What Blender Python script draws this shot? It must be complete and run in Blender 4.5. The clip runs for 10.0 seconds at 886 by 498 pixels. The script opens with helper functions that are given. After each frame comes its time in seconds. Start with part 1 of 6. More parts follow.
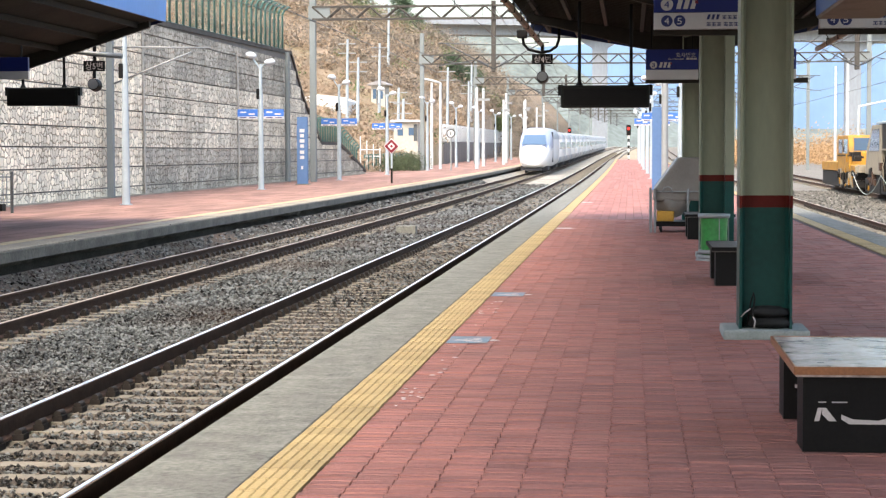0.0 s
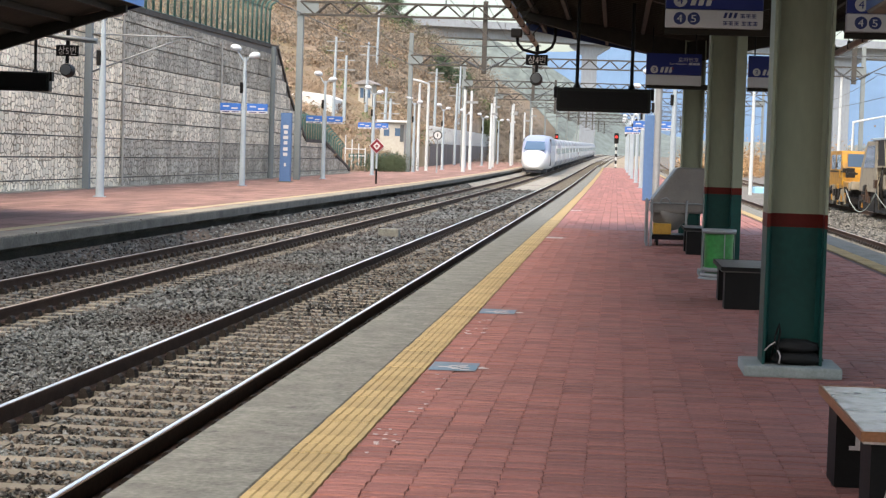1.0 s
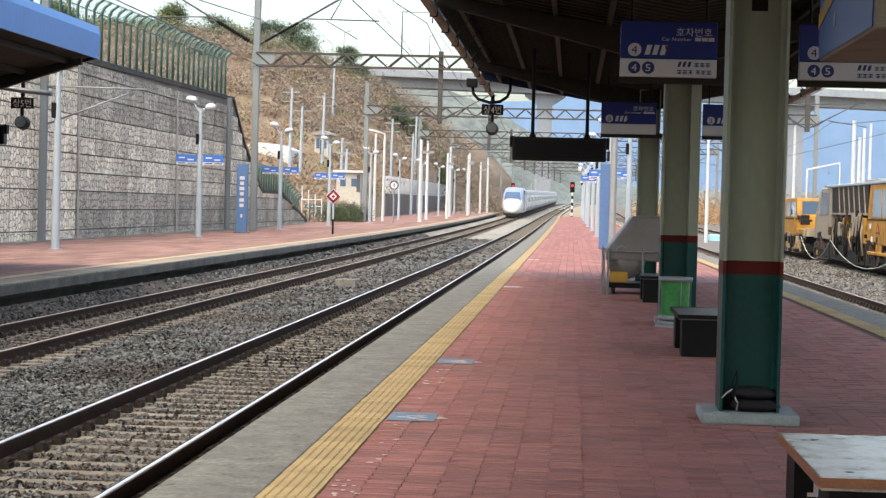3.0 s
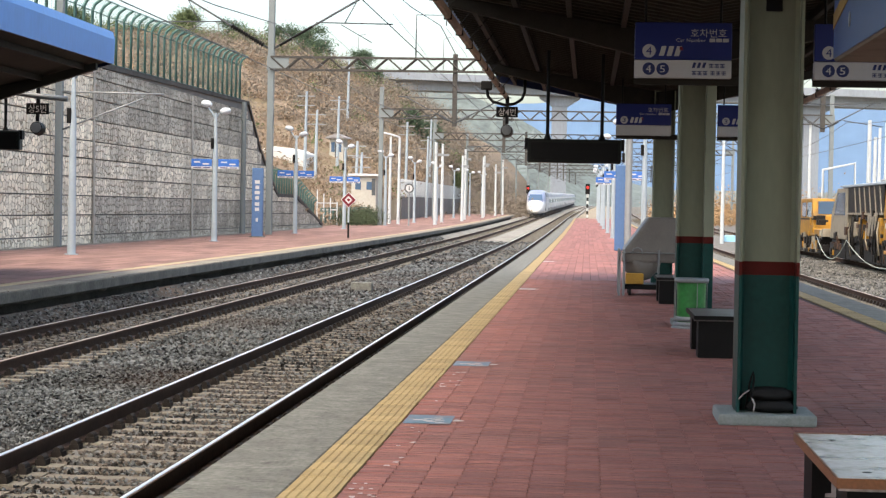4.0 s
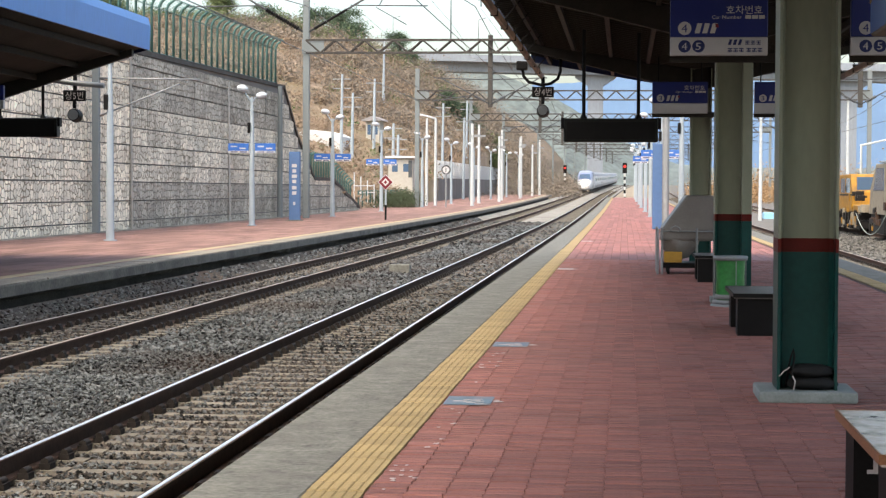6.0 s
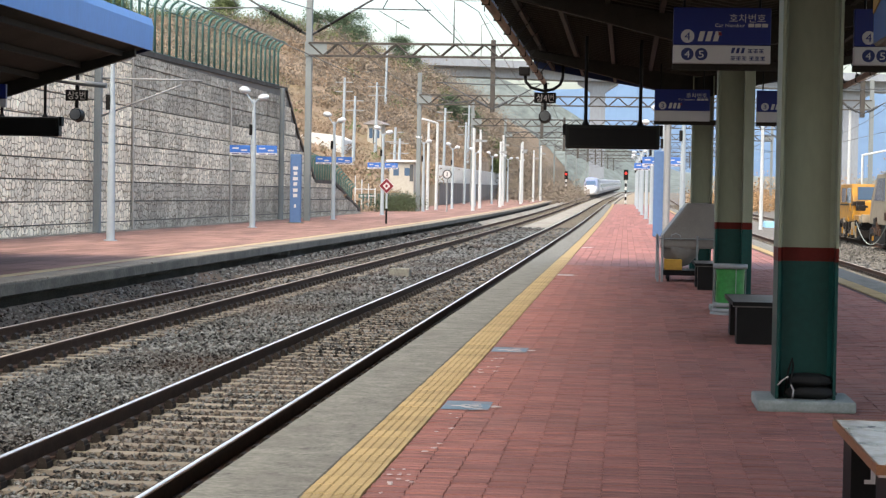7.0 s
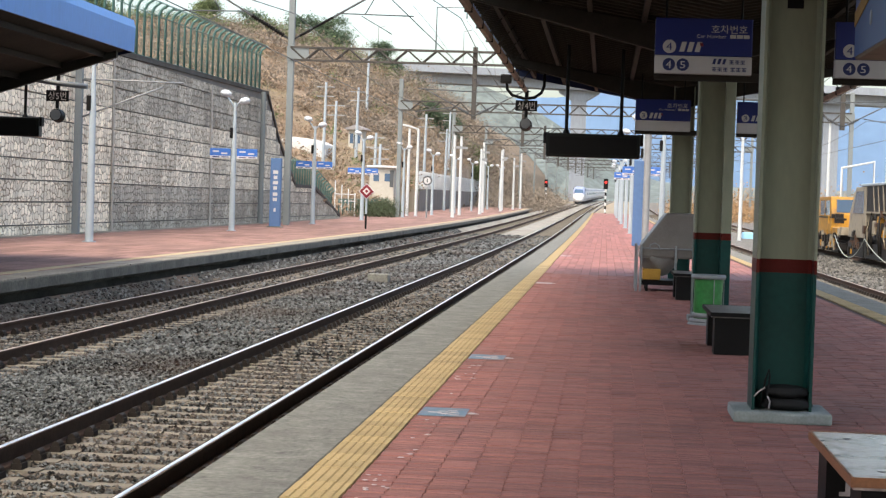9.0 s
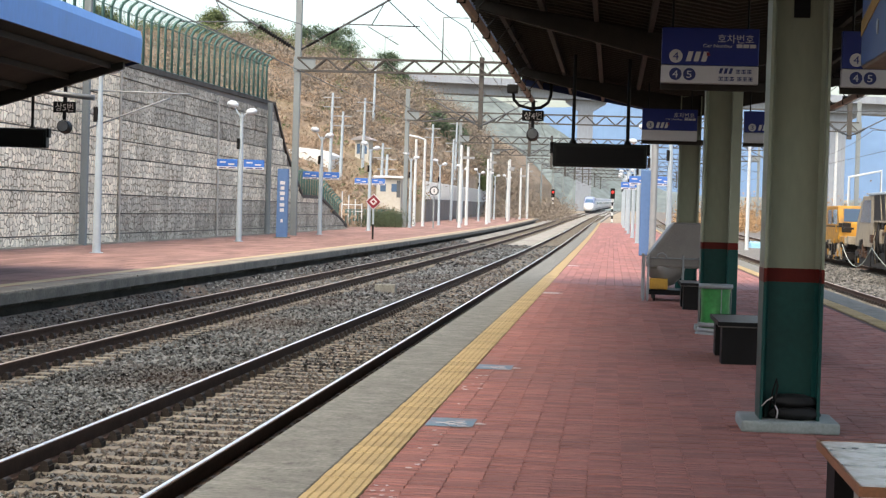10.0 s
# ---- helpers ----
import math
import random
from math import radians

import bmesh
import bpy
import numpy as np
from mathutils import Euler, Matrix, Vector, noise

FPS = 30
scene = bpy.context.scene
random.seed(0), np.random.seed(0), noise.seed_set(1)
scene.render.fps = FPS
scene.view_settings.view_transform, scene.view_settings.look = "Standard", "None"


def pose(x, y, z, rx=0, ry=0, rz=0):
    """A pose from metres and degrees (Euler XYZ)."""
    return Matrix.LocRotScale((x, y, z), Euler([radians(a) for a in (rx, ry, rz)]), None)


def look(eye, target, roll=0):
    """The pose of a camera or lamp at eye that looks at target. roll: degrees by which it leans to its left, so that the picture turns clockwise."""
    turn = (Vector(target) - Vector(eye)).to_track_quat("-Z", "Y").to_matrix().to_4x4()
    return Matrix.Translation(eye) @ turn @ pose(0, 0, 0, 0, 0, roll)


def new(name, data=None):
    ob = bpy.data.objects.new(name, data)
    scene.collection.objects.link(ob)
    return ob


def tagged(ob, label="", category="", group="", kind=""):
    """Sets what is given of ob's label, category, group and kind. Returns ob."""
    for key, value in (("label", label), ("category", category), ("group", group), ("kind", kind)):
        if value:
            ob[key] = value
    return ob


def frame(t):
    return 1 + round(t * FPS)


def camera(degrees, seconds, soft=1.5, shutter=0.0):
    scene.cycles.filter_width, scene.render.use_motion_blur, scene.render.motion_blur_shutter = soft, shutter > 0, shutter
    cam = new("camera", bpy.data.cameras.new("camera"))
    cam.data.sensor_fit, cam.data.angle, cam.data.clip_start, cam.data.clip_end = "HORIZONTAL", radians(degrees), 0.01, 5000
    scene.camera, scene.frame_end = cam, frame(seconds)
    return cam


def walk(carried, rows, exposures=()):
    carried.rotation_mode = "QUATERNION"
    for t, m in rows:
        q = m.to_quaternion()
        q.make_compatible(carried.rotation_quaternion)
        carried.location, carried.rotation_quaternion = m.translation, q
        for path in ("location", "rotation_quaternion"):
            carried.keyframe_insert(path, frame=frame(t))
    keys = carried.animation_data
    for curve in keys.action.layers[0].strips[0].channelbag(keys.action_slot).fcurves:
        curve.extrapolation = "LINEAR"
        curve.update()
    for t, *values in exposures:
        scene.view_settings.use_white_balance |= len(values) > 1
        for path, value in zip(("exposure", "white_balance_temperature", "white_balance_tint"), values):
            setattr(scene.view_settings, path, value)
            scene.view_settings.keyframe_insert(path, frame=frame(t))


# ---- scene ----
# ---------------------------------------------------------------- camera
EYE = 1.56
cam = camera(25.62, 10.0, soft=1.3)
# seconds, eye x, y, z, pitch, roll, yaw
ROWS = [
    (0.0, 0.214, -1.994, 1.578, -2.839, 0.127, 5.481),
    (0.5, 0.208, -1.906, 1.584, -3.049, -0.487, 5.579),
    (0.8, 0.04, -0.35, EYE, -3.25, -0.90, 5.30),
    (1.0, 0, 0, EYE, -2.764, -1.844, 5.063),
    (1.5, 0, 0, EYE, -1.464, -1.806, 3.967),
    (2.0, 0, 0, EYE, -0.739, -1.592, 3.556),
    (2.5, 0, 0, EYE, -1.286, -1.496, 3.683),
    (4.0, 0, 0, EYE, -1.194, -1.065, 4.235),
    (4.5, 0, 0, EYE, -1.301, -0.652, 4.717),
    (5.0, 0, 0, EYE, -1.726, -0.604, 4.958),
    (5.5, 0, 0, EYE, -1.776, 0.0, 5.313),
    (7.0, 0, 0, EYE, -1.626, -1.021, 5.351),
    (7.5, 0, 0, EYE, -1.543, -0.899, 5.259),
    (8.0, 0, 0, EYE, -1.475, -1.133, 5.221),
    (8.5, 0, 0, EYE, -1.418, -1.786, 5.164),
    (9.0, 0, 0, EYE, -1.423, -1.898, 4.758),
    (9.5, 0, 0, EYE, -1.172, -1.794, 4.857),
    (10.0, 0, 0, EYE, -1.13, -1.744, 4.961),
]
walk(cam, [(t, pose(x, y, z, 90 + p, r, w)) for t, x, y, z, p, r, w in ROWS],
     exposures=[(0.0, 2.35), (0.5, 2.2), (0.8, 1.98), (1.0, 1.86), (1.5, 1.85), (10.0, 1.85)])

# ---------------------------------------------------------------- light
SUN_EL, SUN_AZ = 58.0, 203.0      # degrees; azimuth clockwise from +y
world = bpy.data.worlds.new("sky")
scene.world = world
world.use_nodes = True
wn = world.node_tree.nodes
sky = wn.new("ShaderNodeTexSky")
sky.sky_type = 'NISHITA'
sky.sun_disc = False
sky.sun_elevation, sky.sun_rotation = radians(SUN_EL), radians(SUN_AZ)
sky.air_density, sky.dust_density, sky.ozone_density = 1.0, 4.8, 1.0
wn["Background"].inputs[1].default_value = 0.15
world.node_tree.links.new(sky.outputs[0], wn["Background"].inputs[0])
sun = new("sun", bpy.data.lights.new("sun", 'SUN'))
sun.data.energy, sun.data.angle, sun.data.color = 0.4, radians(30), (1.0, 0.95, 0.88)
_d = Vector((math.sin(radians(SUN_AZ)) * math.cos(radians(SUN_EL)), math.cos(radians(SUN_AZ)) * math.cos(radians(SUN_EL)), math.sin(radians(SUN_EL))))
sun.matrix_basis = look(_d * 50, (0, 0, 0))
scene.view_settings.use_white_balance = True
scene.view_settings.white_balance_temperature, scene.view_settings.white_balance_tint = 7000, 6

# ---------------------------------------------------------------- materials
def mat(name, col, rough=0.8, metal=0.0, var=0.25, scale=6.0, fine=60.0, bump=0.15, dirt=None, dirt_amt=0.5, dirt_scale=0.8,
        per=None, stretch=(1, 1, 1), spec=0.3, emit=None):
    """Base colour with variation at two scales, optional dirt and a tone per object or per island."""
    m = bpy.data.materials.new(name)
    m.use_nodes = True
    nt = m.node_tree
    N, L = nt.nodes, nt.links
    b = N["Principled BSDF"]
    b.inputs["Roughness"].default_value, b.inputs["Metallic"].default_value = rough, metal
    b.inputs["Specular IOR Level"].default_value = spec
    tc = N.new("ShaderNodeTexCoord")
    mp = N.new("ShaderNodeMapping")
    mp.inputs["Scale"].default_value = stretch
    L.new(tc.outputs["Object"], mp.inputs[0])
    n1, n2 = N.new("ShaderNodeTexNoise"), N.new("ShaderNodeTexNoise")
    for n, s, d in ((n1, scale, 4), (n2, fine, 3)):
        n.inputs["Scale"].default_value, n.inputs["Detail"].default_value = s, d
        L.new(mp.outputs[0], n.inputs["Vector"])
    add = N.new("ShaderNodeMath")
    add.operation = 'ADD'
    L.new(n1.outputs[0], add.inputs[0])
    L.new(n2.outputs[0], add.inputs[1])
    src = add.outputs[0]
    if per:
        if per == "object":
            rnd = N.new("ShaderNodeObjectInfo").outputs["Random"]
        else:
            rnd = N.new("ShaderNodeNewGeometry").outputs["Random Per Island"]
        k = N.new("ShaderNodeMath")
        k.operation = 'MULTIPLY_ADD'
        k.inputs[1].default_value, k.inputs[2].default_value = 0.7, -0.35
        L.new(rnd, k.inputs[0])
        a2 = N.new("ShaderNodeMath")
        L.new(src, a2.inputs[0])
        L.new(k.outputs[0], a2.inputs[1])
        src = a2.outputs[0]
    rng = N.new("ShaderNodeMapRange")
    rng.inputs[1].default_value, rng.inputs[2].default_value = 0.6, 1.4
    rng.inputs[3].default_value, rng.inputs[4].default_value = 1 - var, 1 + var
    L.new(src, rng.inputs[0])
    mul = N.new("ShaderNodeMix")
    mul.data_type, mul.blend_type = 'RGBA', 'MULTIPLY'
    mul.inputs[0].default_value = 1.0
    mul.inputs[6].default_value = (*col, 1)
    L.new(rng.outputs[0], mul.inputs[7])
    out = mul.outputs[2]
    if dirt:
        n3 = N.new("ShaderNodeTexNoise")
        n3.inputs["Scale"].default_value, n3.inputs["Detail"].default_value = dirt_scale, 6
        L.new(mp.outputs[0], n3.inputs["Vector"])
        r3 = N.new("ShaderNodeMapRange")
        r3.inputs[1].default_value, r3.inputs[2].default_value = 0.48, 0.68
        r3.inputs[4].default_value = dirt_amt
        L.new(n3.outputs[0], r3.inputs[0])
        mx = N.new("ShaderNodeMix")
        mx.data_type = 'RGBA'
        mx.inputs[7].default_value = (*dirt, 1)
        L.new(r3.outputs[0], mx.inputs[0])
        L.new(out, mx.inputs[6])
        out = mx.outputs[2]
    L.new(out, b.inputs["Base Color"])
    if bump:
        bp = N.new("ShaderNodeBump")
        bp.inputs["Strength"].default_value, bp.inputs["Distance"].default_value = bump, 0.02
        L.new(add.outputs[0], bp.inputs["Height"])
        L.new(bp.outputs[0], b.inputs["Normal"])
    if emit:
        b.inputs["Emission Color"].default_value, b.inputs["Emission Strength"].default_value = (*emit[0], 1), emit[1]
    return m


def stone_mat(name, col, dark, cell=3.0):
    """Rough-cast wall panels: blocky stones of uneven tone with dark joints, and long rain streaks."""
    m = mat(name, col, 0.92, var=0.22, scale=1.2, fine=25, bump=0, dirt=dark, dirt_amt=0.55, dirt_scale=0.6, per="object", stretch=(1, 1.6, 0.3))
    N, L = m.node_tree.nodes, m.node_tree.links
    b = N["Principled BSDF"]
    tc = N.new("ShaderNodeTexCoord")
    sp = N.new("ShaderNodeSeparateXYZ")
    cb = N.new("ShaderNodeCombineXYZ")
    L.new(tc.outputs["Object"], sp.inputs[0])
    L.new(sp.outputs[1], cb.inputs[0])
    L.new(sp.outputs[2], cb.inputs[1])
    size = N.new("ShaderNodeVectorMath")
    size.operation = 'MULTIPLY'
    size.inputs[1].default_value = (3.2 / cell, 4.1 / cell, 0)
    L.new(cb.outputs[0], size.inputs[0])
    cells = []
    for feature in ('F1', 'F2'):
        v = N.new("ShaderNodeTexVoronoi")
        v.voronoi_dimensions, v.distance, v.feature = '2D', 'CHEBYCHEV', feature
        v.inputs["Scale"].default_value, v.inputs["Randomness"].default_value = 1.0, 0.85
        L.new(size.outputs[0], v.inputs["Vector"])
        cells.append(v)
    gap = N.new("ShaderNodeMath")
    gap.operation = 'SUBTRACT'
    L.new(cells[1].outputs["Distance"], gap.inputs[0])
    L.new(cells[0].outputs["Distance"], gap.inputs[1])
    uneven = N.new("ShaderNodeTexNoise")
    uneven.inputs["Scale"].default_value, uneven.inputs["Detail"].default_value = 1.7, 4
    L.new(cb.outputs[0], uneven.inputs["Vector"])
    wide = N.new("ShaderNodeMapRange")
    wide.inputs[1].default_value, wide.inputs[2].default_value = 0.35, 0.68
    wide.inputs[3].default_value, wide.inputs[4].default_value = 0.06, 0.30
    L.new(uneven.outputs[0], wide.inputs[0])
    r = N.new("ShaderNodeMapRange")
    L.new(gap.outputs[0], r.inputs[0])
    L.new(wide.outputs[0], r.inputs[2])
    tone = N.new("ShaderNodeSeparateColor")
    L.new(cells[0].outputs["Color"], tone.inputs[0])
    stone = N.new("ShaderNodeMapRange")
    stone.inputs[3].default_value, stone.inputs[4].default_value = 0.84, 1.26
    L.new(tone.outputs[0], stone.inputs[0])
    k = N.new("ShaderNodeMix")
    k.data_type = 'RGBA'
    k.inputs[6].default_value = (0.36, 0.34, 0.30, 1)
    L.new(r.outputs[0], k.inputs[0])
    L.new(stone.outputs[0], k.inputs[7])
    mx = N.new("ShaderNodeMix")
    mx.data_type, mx.blend_type = 'RGBA', 'MULTIPLY'
    mx.inputs[0].default_value = 1
    old = b.inputs["Base Color"].links[0].from_socket
    L.new(old, mx.inputs[6])
    L.new(k.outputs[2], mx.inputs[7])
    L.new(mx.outputs[2], b.inputs["Base Color"])
    nz = N.new("ShaderNodeTexNoise")
    nz.inputs["Scale"].default_value, nz.inputs["Detail"].default_value = 9, 5
    L.new(tc.outputs["Object"], nz.inputs["Vector"])
    ad = N.new("ShaderNodeMath")
    L.new(r.outputs[0], ad.inputs[0])
    L.new(nz.outputs[0], ad.inputs[1])
    bp = N.new("ShaderNodeBump")
    bp.inputs["Strength"].default_value, bp.inputs["Distance"].default_value = 0.8, 0.06
    L.new(ad.outputs[0], bp.inputs["Height"])
    L.new(bp.outputs[0], b.inputs["Normal"])
    return m


M_BRICK = mat("red_paver", (0.226, 0.094, 0.078), 0.72, var=0.24, scale=2.5, fine=32, bump=0.35, per="object", dirt=(0.15, 0.078, 0.066), dirt_amt=0.5, dirt_scale=0.35)
M_BRICK_I = mat("red_paver_field", (0.226, 0.094, 0.078), 0.72, var=0.24, scale=2.5, fine=32, bump=0.35, per="island", dirt=(0.15, 0.078, 0.066), dirt_amt=0.5, dirt_scale=0.35)
M_BRICK_FAR = mat("faded_red_paver", (0.205, 0.118, 0.098), 0.92, var=0.3, scale=0.5, fine=12, bump=0.1, per="island", dirt=(0.17, 0.10, 0.085), dirt_amt=0.5, dirt_scale=0.2, spec=0.25)
M_JOINT = mat("sandy_joint", (0.062, 0.032, 0.028), 0.95, fine=90)
M_KERB = mat("platform_concrete", (0.130, 0.130, 0.114), 0.88, var=0.55, scale=5.0, fine=24, bump=0.5, dirt=(0.095, 0.09, 0.082), dirt_amt=0.6, dirt_scale=1.6)
M_KERB_TAN = mat("tan_platform_edge", (0.21, 0.185, 0.15), 0.9, var=0.4, scale=1.4, fine=16, bump=0.3, dirt=(0.09, 0.08, 0.066), dirt_amt=0.7, dirt_scale=0.7)
M_KERB_SIDE = mat("dark_platform_face", (0.06, 0.056, 0.05), 0.92, var=0.6, scale=1.5, fine=25, bump=0.3, dirt=(0.05, 0.045, 0.04), dirt_amt=0.7)
M_YEL = mat("tactile_yellow", (0.325, 0.24, 0.112), 0.8, var=0.2, scale=1.5, fine=50, per="object", dirt=(0.27, 0.185, 0.085), dirt_amt=0.5, dirt_scale=1.5)
M_RAIL = mat("rusty_rail", (0.058, 0.035, 0.025), 0.8, 0.0, spec=0.12, var=0.3, fine=40)
M_RAILTOP = mat("polished_rail_head", (0.92, 0.90, 0.86), 0.42, 1.0, var=0.1, bump=0.03)
M_RAILDULL = mat("dull_brown_rail_head", (0.36, 0.29, 0.24), 0.5, 0.5, var=0.2, bump=0.03)
M_SLEEPER = mat("concrete_sleeper", (0.138, 0.123, 0.099), 0.92, var=0.25, scale=4, fine=40, bump=0.3, per="object", dirt=(0.08, 0.06, 0.045), dirt_amt=0.6, dirt_scale=2.0)
M_CLIP = mat("dark_rail_clip", (0.016, 0.012, 0.01), 0.8, 0.3)
M_BALLAST = mat("ballast_bed", (0.028, 0.025, 0.022), 0.95, var=0.6, scale=9, fine=22, bump=1.0, dirt=(0.08, 0.052, 0.035), dirt_amt=0.6, dirt_scale=0.25)
M_STONE = mat("ballast_stone", (0.061, 0.065, 0.066), 0.95, var=1.25, scale=0.5, fine=30, bump=0.2, per="island", dirt=(0.07, 0.047, 0.035), dirt_amt=0.4, dirt_scale=0.22)
M_YARDBED = mat("pale_yard_gravel", (0.12, 0.112, 0.10), 0.95, var=0.5, scale=2, fine=14, bump=0.8, dirt=(0.10, 0.08, 0.065), dirt_amt=0.6, dirt_scale=0.3)
M_YARDSTONE = mat("pale_yard_stone", (0.092, 0.088, 0.08), 0.95, var=0.6, scale=0.5, fine=30, bump=0.2, per="island")
# Paler copy of the ballast: the brightness of far haze is in its colour.
M_FARBED = mat("hazed_far_ballast", (0.22, 0.205, 0.18), 0.95, var=0.5, scale=2, fine=14, bump=0.8, dirt=(0.12, 0.10, 0.08), dirt_amt=0.6, dirt_scale=0.15)
M_GROUND = mat("dry_ground", (0.24, 0.20, 0.15), 0.95, var=0.4, scale=0.3, fine=6, bump=0.5, dirt=(0.13, 0.13, 0.07), dirt_amt=0.6, dirt_scale=0.06)
M_CREAM = mat("cream_column_paint", (0.21, 0.224, 0.16), 0.55, var=0.1, scale=1.2, fine=20, bump=0.05, dirt=(0.16, 0.15, 0.105), dirt_amt=0.45, dirt_scale=1.2, stretch=(1, 1, 0.3))
M_TEAL = mat("dark_green_column_paint", (0.006, 0.045, 0.040), 0.42, spec=0.18, var=0.2, scale=2, fine=20, bump=0.05, dirt=(0.012, 0.025, 0.022), dirt_amt=0.5)
M_REDP = mat("dark_red_stripe_paint", (0.085, 0.009, 0.006), 0.5, spec=0.12, var=0.15)
M_PLINTH = mat("pale_plinth_concrete", (0.22, 0.245, 0.235), 0.85, var=0.25, scale=5)
M_BLACK = mat("black_paint", (0.006, 0.0055, 0.0055), 0.55, spec=0.12, var=0.3, scale=5, bump=0.05)
M_RUBBER = mat("black_rubber", (0.01, 0.01, 0.01), 0.7, spec=0.2)
M_BROWNROOF = mat("brown_roof_deck", (0.044, 0.039, 0.031), 0.8, spec=0.1, var=0.3, scale=1.0, fine=12, bump=0.1, dirt=(0.026, 0.023, 0.018), dirt_amt=0.5)
M_BROWNSTEEL = mat("brown_roof_steel", (0.024, 0.021, 0.017), 0.7, 0.0, spec=0.15, var=0.25)
M_GUTTER = mat("weathered_gutter", (0.30, 0.215, 0.16), 0.6, 0.2, var=0.35, scale=3, dirt=(0.10, 0.06, 0.04), dirt_amt=0.6)
M_NAVY = mat("navy_fascia", (0.010, 0.02, 0.07), 0.5, var=0.15)
M_BLUEROOF = mat("blue_roof_fascia", (0.045, 0.185, 0.50), 0.4, var=0.12, scale=0.8, fine=10, bump=0.03, dirt=(0.04, 0.15, 0.40), dirt_amt=0.4, stretch=(1, 1, 0.3))
M_LIGHTBOX = mat("lightbox_blue_face", (0.016, 0.062, 0.23), 0.35, var=0.06, bump=0)
M_SIGNBLUE = mat("navy_sign_face", (0.008, 0.018, 0.13), 0.4, var=0.08, bump=0.02)
M_SIGNWHITE = mat("white_sign_face", (0.43, 0.42, 0.42), 0.45, var=0.06, bump=0.02)
M_INK = mat("dark_blue_ink", (0.015, 0.025, 0.10), 0.5, var=0.05, bump=0)
M_RED = mat("red_plastic", (0.14, 0.010, 0.02), 0.5, var=0.05, bump=0)
M_SKYBLUE = mat("station_sign_blue", (0.03, 0.11, 0.36), 0.5, var=0.1, bump=0.02)
M_PILLARBLUE = mat("faded_blue_pillar", (0.065, 0.125, 0.25), 0.6, var=0.12, bump=0.02)
M_GALV = mat("galvanised_steel", (0.22, 0.23, 0.235), 0.55, 0.3, var=0.14, scale=3, bump=0.05)
M_MASTGREY = mat("grey_painted_mast", (0.155, 0.175, 0.18), 0.7, 0.1, var=0.18, scale=1.5, bump=0.05, stretch=(1, 1, 0.3))
M_WHITEPOLE = mat("white_painted_pole", (0.28, 0.325, 0.36), 0.7, var=0.1, bump=0.03)
M_WHITE = mat("white_paint", (0.5, 0.5, 0.49), 0.5, var=0.08, bump=0.03)
M_BEAM = mat("dark_gantry_steel", (0.055, 0.05, 0.045), 0.7, 0.2, var=0.2)
M_DARKSTEEL = mat("dark_grey_steel", (0.07, 0.075, 0.08), 0.6, 0.3, var=0.2)
M_BOARD = mat("switched_off_display", (0.008, 0.009, 0.008), 0.4, spec=0.15, var=0.2, bump=0.02)
M_FENCE = mat("green_fence_steel", (0.05, 0.11, 0.10), 0.6, 0.1, var=0.2, bump=0.03)
M_WALL_A = stone_mat("pale_stone_panel", (0.78, 0.70, 0.56), (0.54, 0.48, 0.38), 1.0)
M_WALL_B = stone_mat("weathered_stone_panel", (0.62, 0.565, 0.46), (0.36, 0.325, 0.265), 1.0)
M_WALL_C = stone_mat("dark_stained_stone_panel", (0.40, 0.37, 0.31), (0.20, 0.185, 0.155), 1.0)
M_CONC = mat("weathered_concrete", (0.33, 0.32, 0.30), 0.9, var=0.25, scale=0.6, fine=8, bump=0.15, dirt=(0.20, 0.185, 0.165), dirt_amt=0.6, dirt_scale=0.3, stretch=(1, 1, 0.35))
# Bluish because the haze before the viaduct is put into the concrete's colour.
M_VIADUCT = mat("hazed_viaduct_concrete", (0.20, 0.225, 0.26), 0.9, var=0.14, scale=0.2, fine=2, bump=0.05, stretch=(1, 1, 0.3))
M_HILL = mat("dry_hillside", (0.192, 0.145, 0.104), 0.95, var=0.5, scale=0.22, fine=2.5, bump=0.8, dirt=(0.15, 0.12, 0.06), dirt_amt=0.7, dirt_scale=0.09)
M_SCRUB = mat("dry_brown_scrub", (0.208, 0.153, 0.108), 0.9, var=0.25, scale=0.2, fine=3, bump=0, per="island")
M_SCRUB_D = mat("bare_twig_scrub", (0.165, 0.138, 0.112), 0.9, var=0.22, scale=0.2, fine=3, bump=0, per="island")
M_LEAF = mat("dull_green_leaf", (0.085, 0.11, 0.045), 0.8, var=0.5, scale=0.4, fine=3, bump=0, per="island")
M_PINE = mat("pine_needles", (0.055, 0.085, 0.05), 0.8, var=0.5, scale=0.4, fine=3, bump=0, per="island")
M_BARK = mat("grey_bark", (0.16, 0.125, 0.10), 0.9, var=0.3, scale=3, bump=0.4)
# Distance haze is mixed into both colours; nothing hangs in the air.
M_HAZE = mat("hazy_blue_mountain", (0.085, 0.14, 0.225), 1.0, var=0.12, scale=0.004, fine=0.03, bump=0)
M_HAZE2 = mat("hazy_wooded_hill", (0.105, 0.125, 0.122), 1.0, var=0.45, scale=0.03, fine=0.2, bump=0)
M_TRAIN = mat("train_white_paint", (0.56, 0.56, 0.57), 0.4, var=0.06, scale=0.6, fine=6, bump=0.02)
M_TRAINGREY = mat("train_lavender_grey_paint", (0.27, 0.28, 0.31), 0.4, var=0.08, scale=0.6, bump=0.02)
M_TRAINBLUE = mat("train_blue_paint", (0.22, 0.25, 0.37), 0.35, var=0.06, bump=0.02)
M_TRAINDARK = mat("train_underframe", (0.04, 0.04, 0.045), 0.7, var=0.3)
M_GLASSD = mat("dark_cab_glass", (0.06, 0.10, 0.16), 0.08, var=0.05, bump=0)
